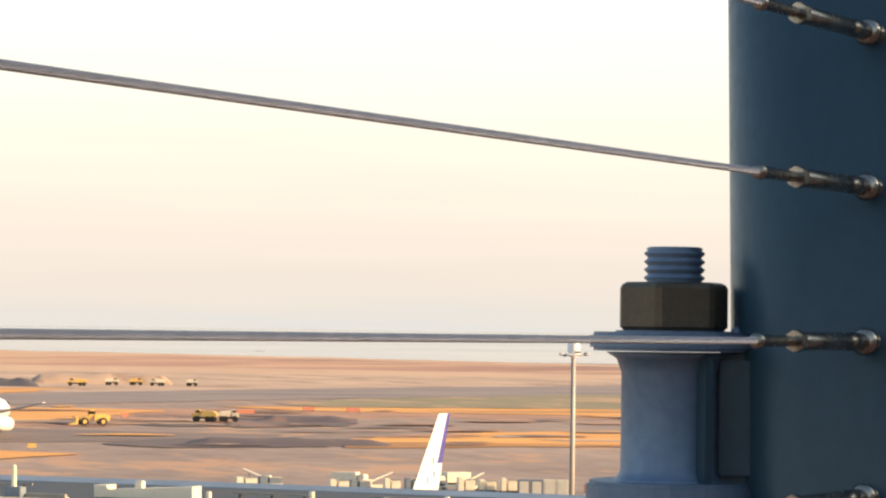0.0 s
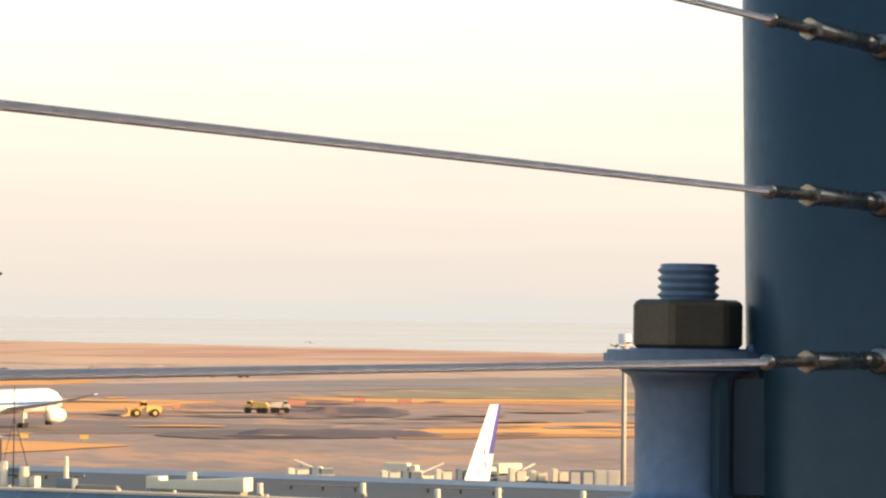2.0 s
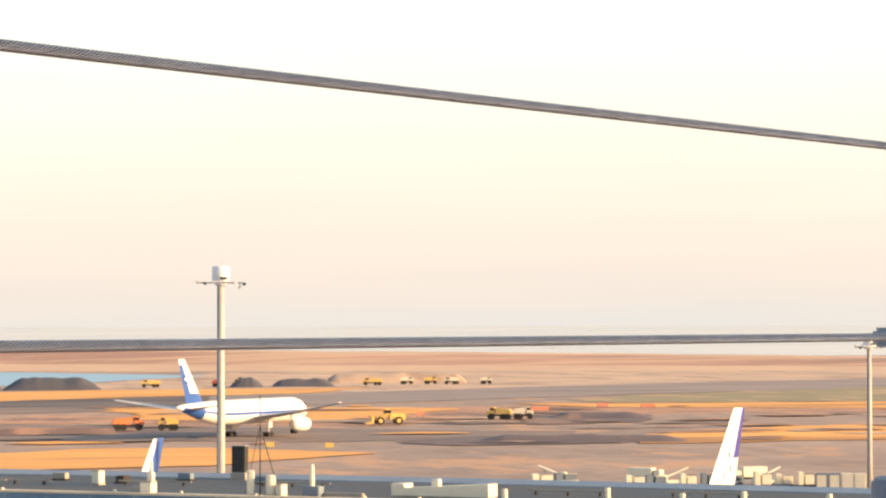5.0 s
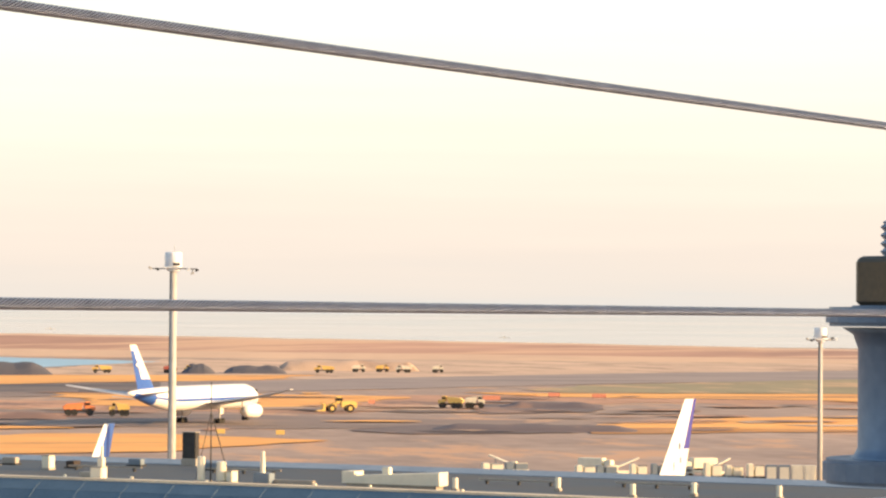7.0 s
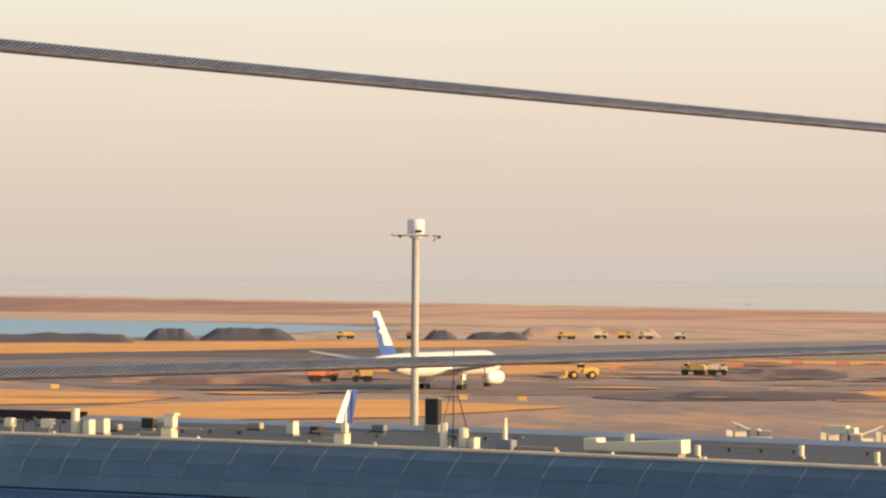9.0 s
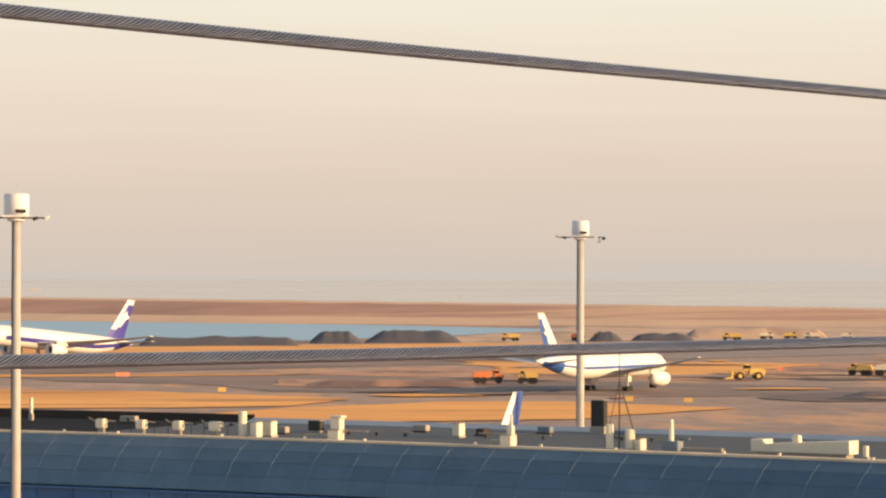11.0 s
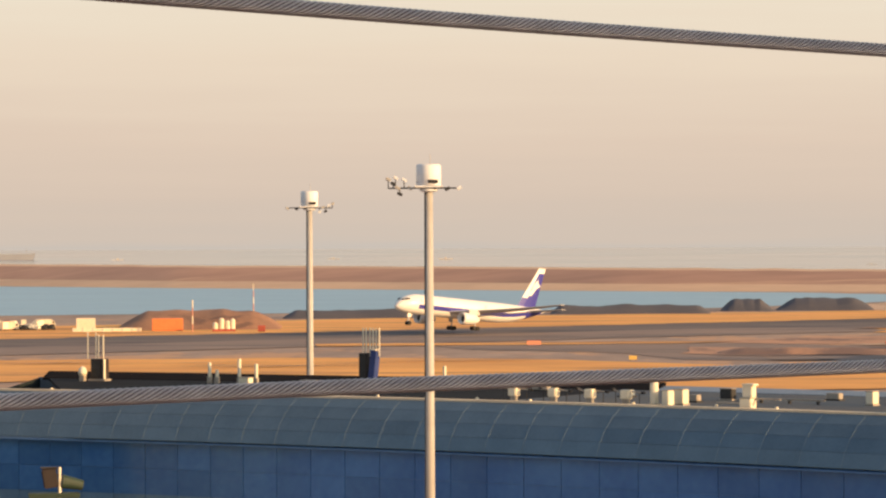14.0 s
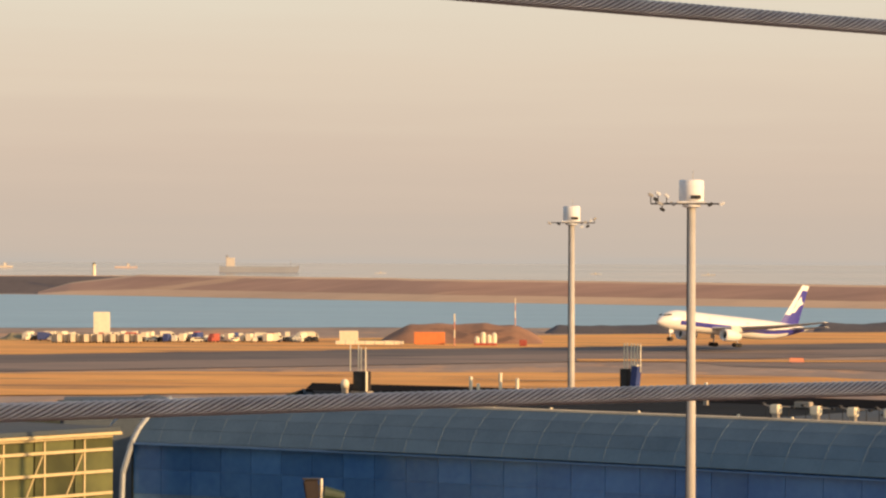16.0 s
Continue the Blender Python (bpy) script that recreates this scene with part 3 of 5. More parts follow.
def rope_mesh(length, lean, lift, radius=0.00228, lobes=11, lay=0.0285, step=0.0018):
    """A twisted rope along local x from 0 to length: strands stand out as lobes that wind round it, with the shade
    between them painted into dark grooves.
    """
    per = 6
    k = lobes * per
    n = int(length / step) + 1
    s = np.arange(n) * step
    a = np.arange(k) * 2 * np.pi / k
    r = radius * (0.70 + 0.36 * np.abs(np.cos(a * lobes / 2)) ** 0.8)
    ang = a[None, :] - 2 * np.pi * s[:, None] / lay
    along = s - ROPE_END
    bow = -lean * np.exp(-((along - ROPE_BOW) / 0.45) ** 2)             # slack wires lean in towards the terrace
    f = np.clip((-1.05 - along) / 0.35, 0, 1)
    rise = lift * f * f * (3 - 2 * f)
    v = np.stack([np.repeat(s[:, None], k, 1), bow[:, None] + r * np.cos(ang), rise[:, None] + r * np.sin(ang)], -1).reshape(-1, 3)
    i, j = np.meshgrid(np.arange(n - 1), np.arange(k), indexing="ij")
    f = np.stack([i * k + j, i * k + (j + 1) % k, (i + 1) * k + (j + 1) % k, (i + 1) * k + j], -1).reshape(-1, 4)
    me = bpy.data.meshes.new("rope")
    me.from_pydata(v.tolist(), [], f.tolist())
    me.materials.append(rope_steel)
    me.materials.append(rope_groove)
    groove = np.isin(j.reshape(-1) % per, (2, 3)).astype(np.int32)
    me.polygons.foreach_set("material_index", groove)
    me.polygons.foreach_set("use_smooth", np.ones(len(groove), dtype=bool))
    return me


slack_rope, taut_rope = rope_mesh(2.92, 0.07, 0.0), rope_mesh(2.92, 0.0, 0.0012)
X_AXIS = Matrix.Rotation(radians(90), 4, "Y")         # lathes along local x


def fence_wire(height):
    w = thing("fence_wire", "taut twisted steel wire with a stainless turnbuckle at the post", "wire", fence @ Matrix.Translation((0, 0, height)), "wires of the terrace fence")
    rope = new("rope", slack_rope if height > 27.05 else taut_rope)
    rope.parent = w
    rope.matrix_local = Matrix.Translation((-ROPE_END, 0, 0))
    part("swage", lathed([(-0.074, 0.0032), (-0.073, 0.0052), (-0.069, 0.0052), (-0.068, 0.0042), (-0.012, 0.0038), (-0.010, 0.0030), (0.0, 0.0030)], 16, X_AXIS), fitting_steel, w, "stainless swaged wire end", True)
    nb = bmesh.new()
    prism(nb, [(0.0078 * math.cos(radians(60 * q)), 0.0078 * math.sin(radians(60 * q))) for q in range(6)], -0.006, 0.004)
    bmesh.ops.bevel(nb, geom=nb.edges[:], offset=0.0008, segments=2, affect="EDGES")
    bmesh.ops.transform(nb, matrix=X_AXIS, verts=nb.verts[:])
    part("lock_nut", nb, fitting_steel, w, "hexagonal lock nut")
    part("turnbuckle_body", lathed([(0.004, 0.0055), (0.007, 0.0063), (0.085, 0.0063), (0.088, 0.0054), (0.096, 0.0054), (0.098, 0.0064), (0.122, 0.0064), (0.124, 0.0050), (0.150, 0.0055)], 20, X_AXIS), fitting_steel, w, "stainless turnbuckle tube", True)
    part("collar", lathed([(0.128, 0.0075), (0.130, 0.0098), (0.134, 0.0098), (0.136, 0.0065), (0.142, 0.0065), (0.144, 0.0110), (0.152, 0.0110)], 24, X_AXIS), fitting_steel, w, "round collar on the post", True)
    return w


for h in WIRE_HEIGHTS:
    fence_wire(h)

deck = setting(mesh_object("floor", boxed((-2, -5.2, DECK - 0.15), (34, 11.4, 0.3)), deck_mat), "boarded floor of the viewing terrace", "floor")
deck.matrix_world = fence
# unseen wall, added to keep the low sun off post and wires
wall = setting(mesh_object("wall_shading_terrace", boxed((-2, -11.1, 15.6), (60, 0.4, 31.2)), wall_paint), "plain unseen wall added behind the viewing terrace to shade it", "wall")
wall.matrix_world = fence
front = setting(mesh_object("wall_below_terrace", boxed((-2, 0.32, 12.6), (34, 0.4, 25.2)), wall_paint), "plain pale wall below the terrace edge", "wall")
front.matrix_world = fence


# ---- the pier: curved roof edge, glass front and flat roof ----
def pier_line(x, back=0.0):
    """A point of the front top edge, or so far behind it."""
    y = 235 - 0.635 * x - 0.0022 * x * x
    n = Vector((0.635 + 0.0044 * x, 1, 0)).normalized()
    return Vector((x, y, 0)) + n * back


ROOF = 14.7
SECTION = [(0.0, ROOF, 2.2), (-1.35, ROOF - 0.74, 1.7), (-2.4, ROOF - 1.62, 1.3), (-3.2, ROOF - 2.65, 0.9), (-3.75, ROOF - 3.75, 0.6)]    # across the curved edge, with the rake of its end
PIER_X0, PIER_X1, BAY = -67.0, 71.0, 3.0
bays = int((PIER_X1 - PIER_X0) / BAY)
xs = [PIER_X0 + BAY * k for k in range(bays + 1)]
pier = thing("terminal_pier", "long airport pier with curved grey-blue roof edge and blue glass front", "building", kind="structure")


def sheet(bm, a, b, c, d, inset=0.0, lift=0.0, depth=0.06):
    """A thin panel on four corners, drawn in at its edges."""
    a, b, c, d = (Vector(p) for p in (a, b, c, d))
    mid = (a + b + c + d) / 4
    n = (b - a).cross(d - a).normalized()
    out = []
    for p in (a, b, c, d):
        q = p + (mid - p).normalized() * inset
        out.append(q)
    top, low = [bm.verts.new(q + n * lift) for q in out], [bm.verts.new(q + n * (lift - depth)) for q in out]
    bm.faces.new(top)
    bm.faces.new(low[::-1])
    for k in range(4):
        bm.faces.new((top[(k + 1) % 4], top[k], low[k], low[(k + 1) % 4]))


def strip(name, mats, back0, z0, back1, z1, parent, label="", x0=PIER_X0, x1=PIER_X1, thick=0.0, steps=46, rake=0.0):
    bm = bmesh.new()
    rows = []
    for k in range(steps + 1):
        x = x0 + (x1 - x0) * k / steps
        p, q = pier_line(x, back0), pier_line(x - rake * (1 - k / steps), back1)
        rows.append((bm.verts.new((p.x, p.y, z0)), bm.verts.new((q.x, q.y, z1))))
    for p, q in zip(rows, rows[1:]):
        bm.faces.new((p[0], q[0], q[1], p[1]))
    if thick:
        g = bmesh.ops.extrude_face_region(bm, geom=bm.faces[:])
        bmesh.ops.translate(bm, vec=(0, 0, -thick), verts=[v for v in g["geom"] if isinstance(v, bmesh.types.BMVert)])
        bmesh.ops.recalc_face_normals(bm, faces=bm.faces[:])
    return part(name, bm, mats, parent, label)


BACK = 27.0
strip("roof_surface", roof_flat, 0.6, ROOF - 0.15, BACK, ROOF - 0.15, pier, "blue-grey flat roof membrane", x0=-13.0, thick=0.3)
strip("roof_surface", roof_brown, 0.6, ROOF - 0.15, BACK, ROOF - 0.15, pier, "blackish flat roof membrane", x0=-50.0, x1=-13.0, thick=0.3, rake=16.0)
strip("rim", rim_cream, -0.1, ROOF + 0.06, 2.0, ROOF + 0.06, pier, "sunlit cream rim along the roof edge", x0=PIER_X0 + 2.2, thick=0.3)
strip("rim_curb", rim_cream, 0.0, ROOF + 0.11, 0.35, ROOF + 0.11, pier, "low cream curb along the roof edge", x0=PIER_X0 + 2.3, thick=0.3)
strip("back_parapet", parapet_pale, BACK - 1.6, ROOF - 0.1, BACK, ROOF + 0.22, pier, "blue-grey rear parapet", x0=-11.0, thick=0.2)
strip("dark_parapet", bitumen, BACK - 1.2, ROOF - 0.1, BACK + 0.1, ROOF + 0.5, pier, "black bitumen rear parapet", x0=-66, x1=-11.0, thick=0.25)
for (b0, z0, r0), (b1, z1, r1) in zip(SECTION, SECTION[1:]):
    strip("curve_backing", seam_mat, b1 + 0.03, z1 - 0.03, b0 + 0.03, z0 - 0.03, pier, x0=PIER_X0 + r0)
strip("gutter", frame_steel, -3.95, ROOF - 3.92, -3.3, ROOF - 3.80, pier, "dull steel gutter under the curved edge", thick=0.12)
strip("glass_backing", frame_steel, -3.25, 0.0, -3.25, ROOF - 3.9, pier)
strip("rear_wall", parapet_blue, BACK, 0.0, BACK, ROOF - 0.1, pier)

for a, b in zip(xs, xs[1:]):
    for (b0, z0, r0), (b1, z1, r1) in zip(SECTION, SECTION[1:]):
        bm = bmesh.new()
        first = a == PIER_X0
        p = [pier_line(a + r1 * first, b1), pier_line(b, b1), pier_line(b, b0), pier_line(a + r0 * first, b0)]
        sheet(bm, (p[0].x, p[0].y, z1), (p[1].x, p[1].y, z1), (p[2].x, p[2].y, z0), (p[3].x, p[3].y, z0), 0.035, 0.008, 0.008)
        part("roof_panel", bm, roof_panel, pier)
    rows = [(ROOF - 3.95, ROOF - 6.2), (ROOF - 6.2, ROOF - 8.4), (ROOF - 8.4, ROOF - 10.6)]
    for z0, z1 in rows:
        bm = bmesh.new()
        p, q = pier_line(a, -3.25), pier_line(b, -3.25)
        sheet(bm, (p.x, p.y, z1), (q.x, q.y, z1), (q.x, q.y, z0), (p.x, p.y, z0), 0.03, 0.07, 0.06)
        part("glass_pane", bm, blue_glass if z0 > ROOF - 8 else pale_row_glass, pier)

for x in xs[1:-1]:
    rib = bmesh.new()
    for (b0, z0, _), (b1, z1, _) in zip(SECTION, SECTION[1:]):
        p = [pier_line(x - 0.03, b1), pier_line(x + 0.03, b1), pier_line(x + 0.03, b0), pier_line(x - 0.03, b0)]
        sheet(rib, (p[0].x, p[0].y, z1), (p[1].x, p[1].y, z1), (p[2].x, p[2].y, z0), (p[3].x, p[3].y, z0), 0.0, 0.022, 0.02)
    part("rib", rib, seam_mat, pier, "pale standing rib of the curved roof")

# the pier's raked end
side = (pier_line(PIER_X0 - 1, 0) - pier_line(PIER_X0, 0)).normalized()
sec = [pier_line(PIER_X0 + k, b) + Vector((0, 0, z)) for b, z, k in SECTION] + [pier_line(PIER_X0, -4.3) + Vector((0, 0, ROOF - 6.5)), pier_line(PIER_X0, -4.9) + Vector((0, 0, 0))]
for p, q in zip(sec, sec[1:]):
    part("end_frame", rodded(p + side * 0.3, q + side * 0.3, 0.27, 0.27, 10), end_steel, pier, "pale steel tube at the raked end")
hood = bmesh.new()
grid = []
for i in range(9):
    u = i / 8
    row = []
    for j in range(6):
        v = j / 5
        p = pier_line(PIER_X0 + 1.7 - 4.9 * u, 0.2 - 2.6 * v)
        row.append(hood.verts.new((p.x, p.y, ROOF + 0.06 - 1.55 * v ** 1.6 - 1.5 * u ** 3 + 0.35 * math.sin(math.pi * u))))
    grid.append(row)
for p, q in zip(grid, grid[1:]):
    for j in range(5):
        hood.faces.new((p[j], q[j], q[j + 1], p[j + 1]))
bmesh.ops.solidify(hood, geom=hood.faces[:], thickness=0.16)
bmesh.ops.recalc_face_normals(hood, faces=hood.faces[:])
part("end_hood", hood, end_steel, pier, "pale rounded hood over the raked end", True)
end_wall = bmesh.new()
far = pier_line(PIER_X0, BACK)
near = pier_line(PIER_X0, -3.4)
sheet(end_wall, (far.x, far.y, 0), (near.x, near.y, 0), (near.x, near.y, ROOF - 3.9), (far.x, far.y, ROOF - 0.2), 0.0, 0.0, 0.2)
part("end_wall", end_wall, link_dark, pier, "dark glazed end wall")

# sunlit glazed building beyond the pier's end
g_left, g_right = polar(18.6, 234), polar(14.75, 250)
g_dir = (g_right - g_left).normalized()
g_len = (g_right - g_left).length
g_m = Matrix(((g_dir.x, -g_dir.y, 0, g_left.x), (g_dir.y, g_dir.x, 0, g_left.y), (0, 0, 1, 0), (0, 0, 0, 1)))
glazed = thing("glazed_building", "low glazed building with cream mullions in evening sun", "building", g_m, kind="structure")
G_TOP = 13.3
part("core", boxed((g_len / 2, 7.0, G_TOP / 2 - 0.2), (g_len - 0.2, 13.4, G_TOP - 0.4)), dark_metal, glazed)
part("roof", boxed((g_len / 2 - 0.2, 6.2, G_TOP + 0.05), (g_len + 0.6, 13.6, 0.35), 0.05), roof_flat, glazed, "dark flat roof slab")
part("roof_edge", boxed((g_len / 2 - 0.2, -0.62, G_TOP - 0.28), (g_len + 0.6, 0.3, 0.25), 0.04), yellow_frame, glazed, "cream roof edge")
levels = [G_TOP - 0.5] + [G_TOP - 1.58 - 1.78 * k for k in range(7)]
n_bay = max(3, int(g_len / 3.9))
bay_w = g_len / n_bay
for k in range(n_bay):
    for z1, z0 in zip(levels, levels[1:]):
        part("glass_pane", boxed((bay_w * (k + 0.5), 0.18, (z0 + z1) / 2), (bay_w - 0.18, 0.06, z1 - z0 - 0.2)), green_glass, glazed)
for zl in levels:
    part("transom", boxed((g_len / 2 - 0.3, -0.16, zl), (g_len - 0.5, 0.35, 0.24), 0.03), yellow_frame, glazed)
for k in range(n_bay):
    part("mullion", boxed((bay_w * k + 1.05, 0.1, G_TOP / 2 - 0.3), (0.16, 0.22, G_TOP - 0.8)), yellow_frame, glazed)
for k in range(1, n_bay, 1):
    brace = rodded((bay_w * k - 1.0, 0.08, levels[3]), (bay_w * k + 0.9, 0.08, levels[1] - 0.2), 0.07, sides=6)
    part("brace", brace, yellow_frame, glazed)
part("link", boxed((g_len + 3.2, 15.0, G_TOP / 2 + 0.4), (8.4, 3.0, G_TOP + 0.7), 0.05), link_dark, glazed, "dark glazed link to the pier")
for q in range(4):
    part("link_band", boxed((g_len + 3.2, 13.46, G_TOP - 1.2 - 1.9 * q), (5.2, 0.08, 0.16)), dark_metal, glazed)

# low blue-grey annex behind the pier's end
annex = thing("annex_building", "low blue-grey flat-roofed annex behind the pier's end", "building", stand(15.2, 300), kind="structure")
part("upper_block", boxed((2.0, 8.0, 6.55), (9.5, 14.0, 13.1), 0.08), annex_blue, annex)
part("lower_block", boxed((-11.0, 8.0, 5.75), (16.4, 13.0, 11.5), 0.08), annex_blue, annex)
# pale strips put the light along the annex's top edges into colour
part("roof_edge", boxed((2.0, 1.2, 13.18), (9.7, 0.6, 0.22), 0.03), seam_mat, annex, "pale strip for the lit roof edge")
part("roof_edge", boxed((-11.0, 1.7, 11.58), (16.5, 0.6, 0.22), 0.03), seam_mat, annex, "pale strip for the lit roof edge")
# dark box stands in for a shadow on the lower roof
part("shadow_box", boxed((-2.0, 3.0, 12.9), (2.6, 1.6, 0.75), 0.05), dark_metal, annex, "dark box for the shadow on the annex roof")

# ---- things on the pier's roof ----
def roof_spot(bearing, back, turn=0.0):
    """A pose on the flat roof, at a bearing and so far behind its front edge."""
    lo, hi = PIER_X0, PIER_X1
    for _ in range(40):
        mid = (lo + hi) / 2
        p = pier_line(mid, back)
        if math.degrees(math.atan2(-p.x, p.y)) > bearing:
            lo = mid
        else:
            hi = mid
    p = pier_line(lo, back)
    return pose(p.x, p.y, ROOF - 0.15, 0, 0, turn - math.degrees(math.atan2(0.635 + 0.0044 * lo, 1)))


def fan_unit():
    u = thing("roof_fan_unit", "cream roof ventilation unit with thin side arms", "ventilator", group="ventilation units on the pier roof")
    part("casing", boxed((0, 0, 0.86), (0.78, 0.72, 0.72), 0.08), white_unit, u)
    part("pedestal", boxed((0, 0, 0.3), (0.46, 0.44, 0.5), 0.02), roof_rim, u)
    part("foot", boxed((0, 0, 0.05), (1.3, 0.8, 0.1), 0.01), roof_rim, u)
    for sx in (-1, 1):
        part("arm", rodded((sx * 0.36, 0, 1.05 + 0.05 * sx), (sx * 1.4, 0.3, 1.12 - 0.10 * sx), 0.055, sides=6), roof_rim, u)
        part("arm_leg", rodded((sx * 1.1, 0.2, 0), (sx * 1.1, 0.2, 1.08), 0.03, sides=6), dark_metal, u)
        part("fan", rodded((sx * 1.4, 0.12, 1.12 - 0.10 * sx), (sx * 1.4, 0.48, 1.12 - 0.10 * sx), 0.12, sides=10), dark_metal, u)
    return u


fan = fan_unit()
spots = [2.29, 1.54, 0.85, 0.17]
fan.matrix_world = roof_spot(spots[0], 3.2)
for b in spots[1:]:
    copy_thing(fan, roof_spot(b, 3.2))


def tank(name, label, category, bearing, back, r, h, base=0.2):
    t = thing(name, label, category, roof_spot(bearing, back))
    part("drum", lathed([(base, r * 0.96), (base + 0.05, r), (base + h - 0.08, r), (base + h, r * 0.9)], 18), white_unit, t, smooth=False)
    part("plinth", boxed((0, 0, base / 2), (r * 2.3, r * 2.3, base), 0.02), roof_rim, t)
    return t


def cabinet(name, label, category, bearing, back, w, h, d=0.9, material=None, base=0.15):
    t = thing(name, label, category, roof_spot(bearing, back))
    part("casing", boxed((0, 0, base + h / 2), (w, d, h), min(0.05, w / 8)), material or white_unit, t)
    part("plinth", boxed((0, 0, base / 2), (w * 1.12, d * 1.1, base)), roof_rim, t)
    part("lid", boxed((0, 0, base + h + 0.03), (w * 1.06, d * 1.06, 0.06), 0.01), roof_rim, t)
    return t


tank("vent_stack", "tall cream cylindrical vent stack on the pier roof", "vent", -0.36, 3.4, 0.33, 1.9)
cabinet("equipment_cabinet", "small cream equipment cabinet beside the vent stack", "cabinet", -0.62, 3.4, 0.6, 1.1)
cabinet("equipment_cabinet", "cream cabinet with a flat lid on the pier roof", "cabinet", -0.86, 5.5, 0.95, 1.1)
stacked = cabinet("exhaust_unit", "stacked cream exhaust unit with side ducts", "ventilator", -2.12, 2.6, 1.0, 0.75)
part("upper_casing", boxed((0.12, 0, 1.40), (0.85, 0.7, 0.9), 0.05), white_unit, stacked)
part("cap", boxed((0.2, 0, 1.93), (1.05, 0.8, 0.16), 0.03), white_unit, stacked)
part("duct", boxed((1.6, 0.3, 0.85), (2.2, 0.16, 0.1)), roof_rim, stacked)
part("duct", boxed((-1.9, 0.5, 0.45), (2.2, 0.5, 0.12)), roof_rim, stacked)
cabinet("dark_cabinet", "dark cabinet behind the exhaust unit", "cabinet", -1.75, 14, 1.1, 0.8, 0.8, dark_metal)
cabinet("equipment_cabinet", "single cream cabinet at the rear of the pier roof", "cabinet", -4.44, 13, 0.68, 0.95)
twin = cabinet("exhaust_unit", "cream exhaust box with a pipe on the pier roof", "ventilator", -5.38, 2.2, 0.95, 0.8)
part("upper_casing", boxed((0.1, 0.2, 1.3), (0.45, 0.45, 0.7), 0.04), white_unit, twin)
part("pipe", rodded((0.15, 0.2, 1.6), (0.15, 0.2, 2.5), 0.1, sides=8), white_unit, twin)
part("duct", boxed((-0.9, 0.3, 0.35), (1.4, 0.8, 0.5), 0.03), roof_rim, twin)

mast = thing("aerial_mast", "thin lattice aerial mast with stay wires and cream drums", "mast", roof_spot(-7.48, 3.0))
part("pole", rodded((0, 0, 0), (0, 0, 7.4), 0.06, 0.03, 8), dark_metal, mast)
for k, (dx, dy) in enumerate(((-1.6, 0.5), (1.5, 0.4), (0.8, 1.4), (-0.9, 1.5))):
    part("stay", rodded((dx, dy, 0), (0, 0, 5.2), 0.022, sides=5), dark_metal, mast)
    part("stay_anchor", boxed((dx, dy, 0.08), (0.2, 0.2, 0.16)), roof_rim, mast)
tank("roof_tank", "cream drum beside the aerial mast", "tank", -7.30, 3.0, 0.28, 1.75)
tank("roof_tank", "short cream drum beside the aerial mast", "tank", -7.68, 3.4, 0.36, 1.4)
cabinet("equipment_cabinet", "low cream cabinet with a pipe rack on the pier roof", "cabinet", -7.88, 3.6, 0.5, 0.75)
cabinet("dark_cabinet", "upright dark panel cabinet at the rear of the pier roof", "cabinet", -7.1, 24.5, 1.2, 2.1, 0.7, dark_metal, 0.6)

stack = thing("vent_stack", "slim cream vent pipe on a grey box", "vent", roof_spot(-8.46, 3.0))
part("pipe", lathed([(0.8, 0.19), (2.35, 0.15), (2.45, 0.12)], 14), white_unit, stack)
part("box", boxed((0.1, 0, 0.45), (1.3, 0.9, 0.9), 0.05), parapet_blue, stack)
part("duct", boxed((2.4, 0.4, 0.30), (3.2, 0.5, 0.28), 0.03), roof_rim, stack)

long_box = thing("roof_plant_housing", "long low cream plant housing on the pier roof", "housing", roof_spot(-10.95, 5.0))
hb = bmesh.new()
prism(hb, [(-3.9, 0.30), (3.9, 0.30), (3.9, 1.25), (-2.9, 0.85), (-2.9, 1.15), (-3.9, 1.15)], -0.7, 0.7)
bmesh.ops.transform(hb, matrix=Matrix.Rotation(radians(90), 4, "X"), verts=hb.verts[:])
part("casing", hb, white_unit, long_box)
part("plinth", boxed((0, 0, 0.15), (7.2, 1.1, 0.3)), roof_rim, long_box)
part("hood", boxed((-0.6, 0, 1.2), (0.6, 0.5, 0.6), 0.05), white_unit, long_box)
for b, back in ((-12.1, 4.5), (-14.04, 9.0), (-15.45, 5.0), (-16.6, 9.0), (-18.2, 9.0)):
    tank("roof_vent", "small cream roof vent", "vent", b, back, 0.2, 0.75)
for k in range(16):
    b = 11.0 - 1.55 * k + 0.3 * math.sin(k * 2.3)
    tank("roof_vent", "tiny cream roof vent near the rim", "vent", b, 1.9 + 0.4 * (k % 3), 0.13, 0.28, 0.05)
for k in range(6):
    b = -2.9 - 2.6 * k
    pipe = thing("roof_pipe", "long thin pipe run lying on the roof", "pipe", roof_spot(b, 12 + 2 * (k % 3)))
    part("run", boxed((0, 0, 0.33), (6.5, 0.16, 0.14), 0.02), roof_rim, pipe)
    for q in (-2.6, 0, 2.6):
        part("bracket", boxed((q, 0, 0.13), (0.14, 0.3, 0.26)), dark_metal, pipe)


pad_rnd = random.Random(23)
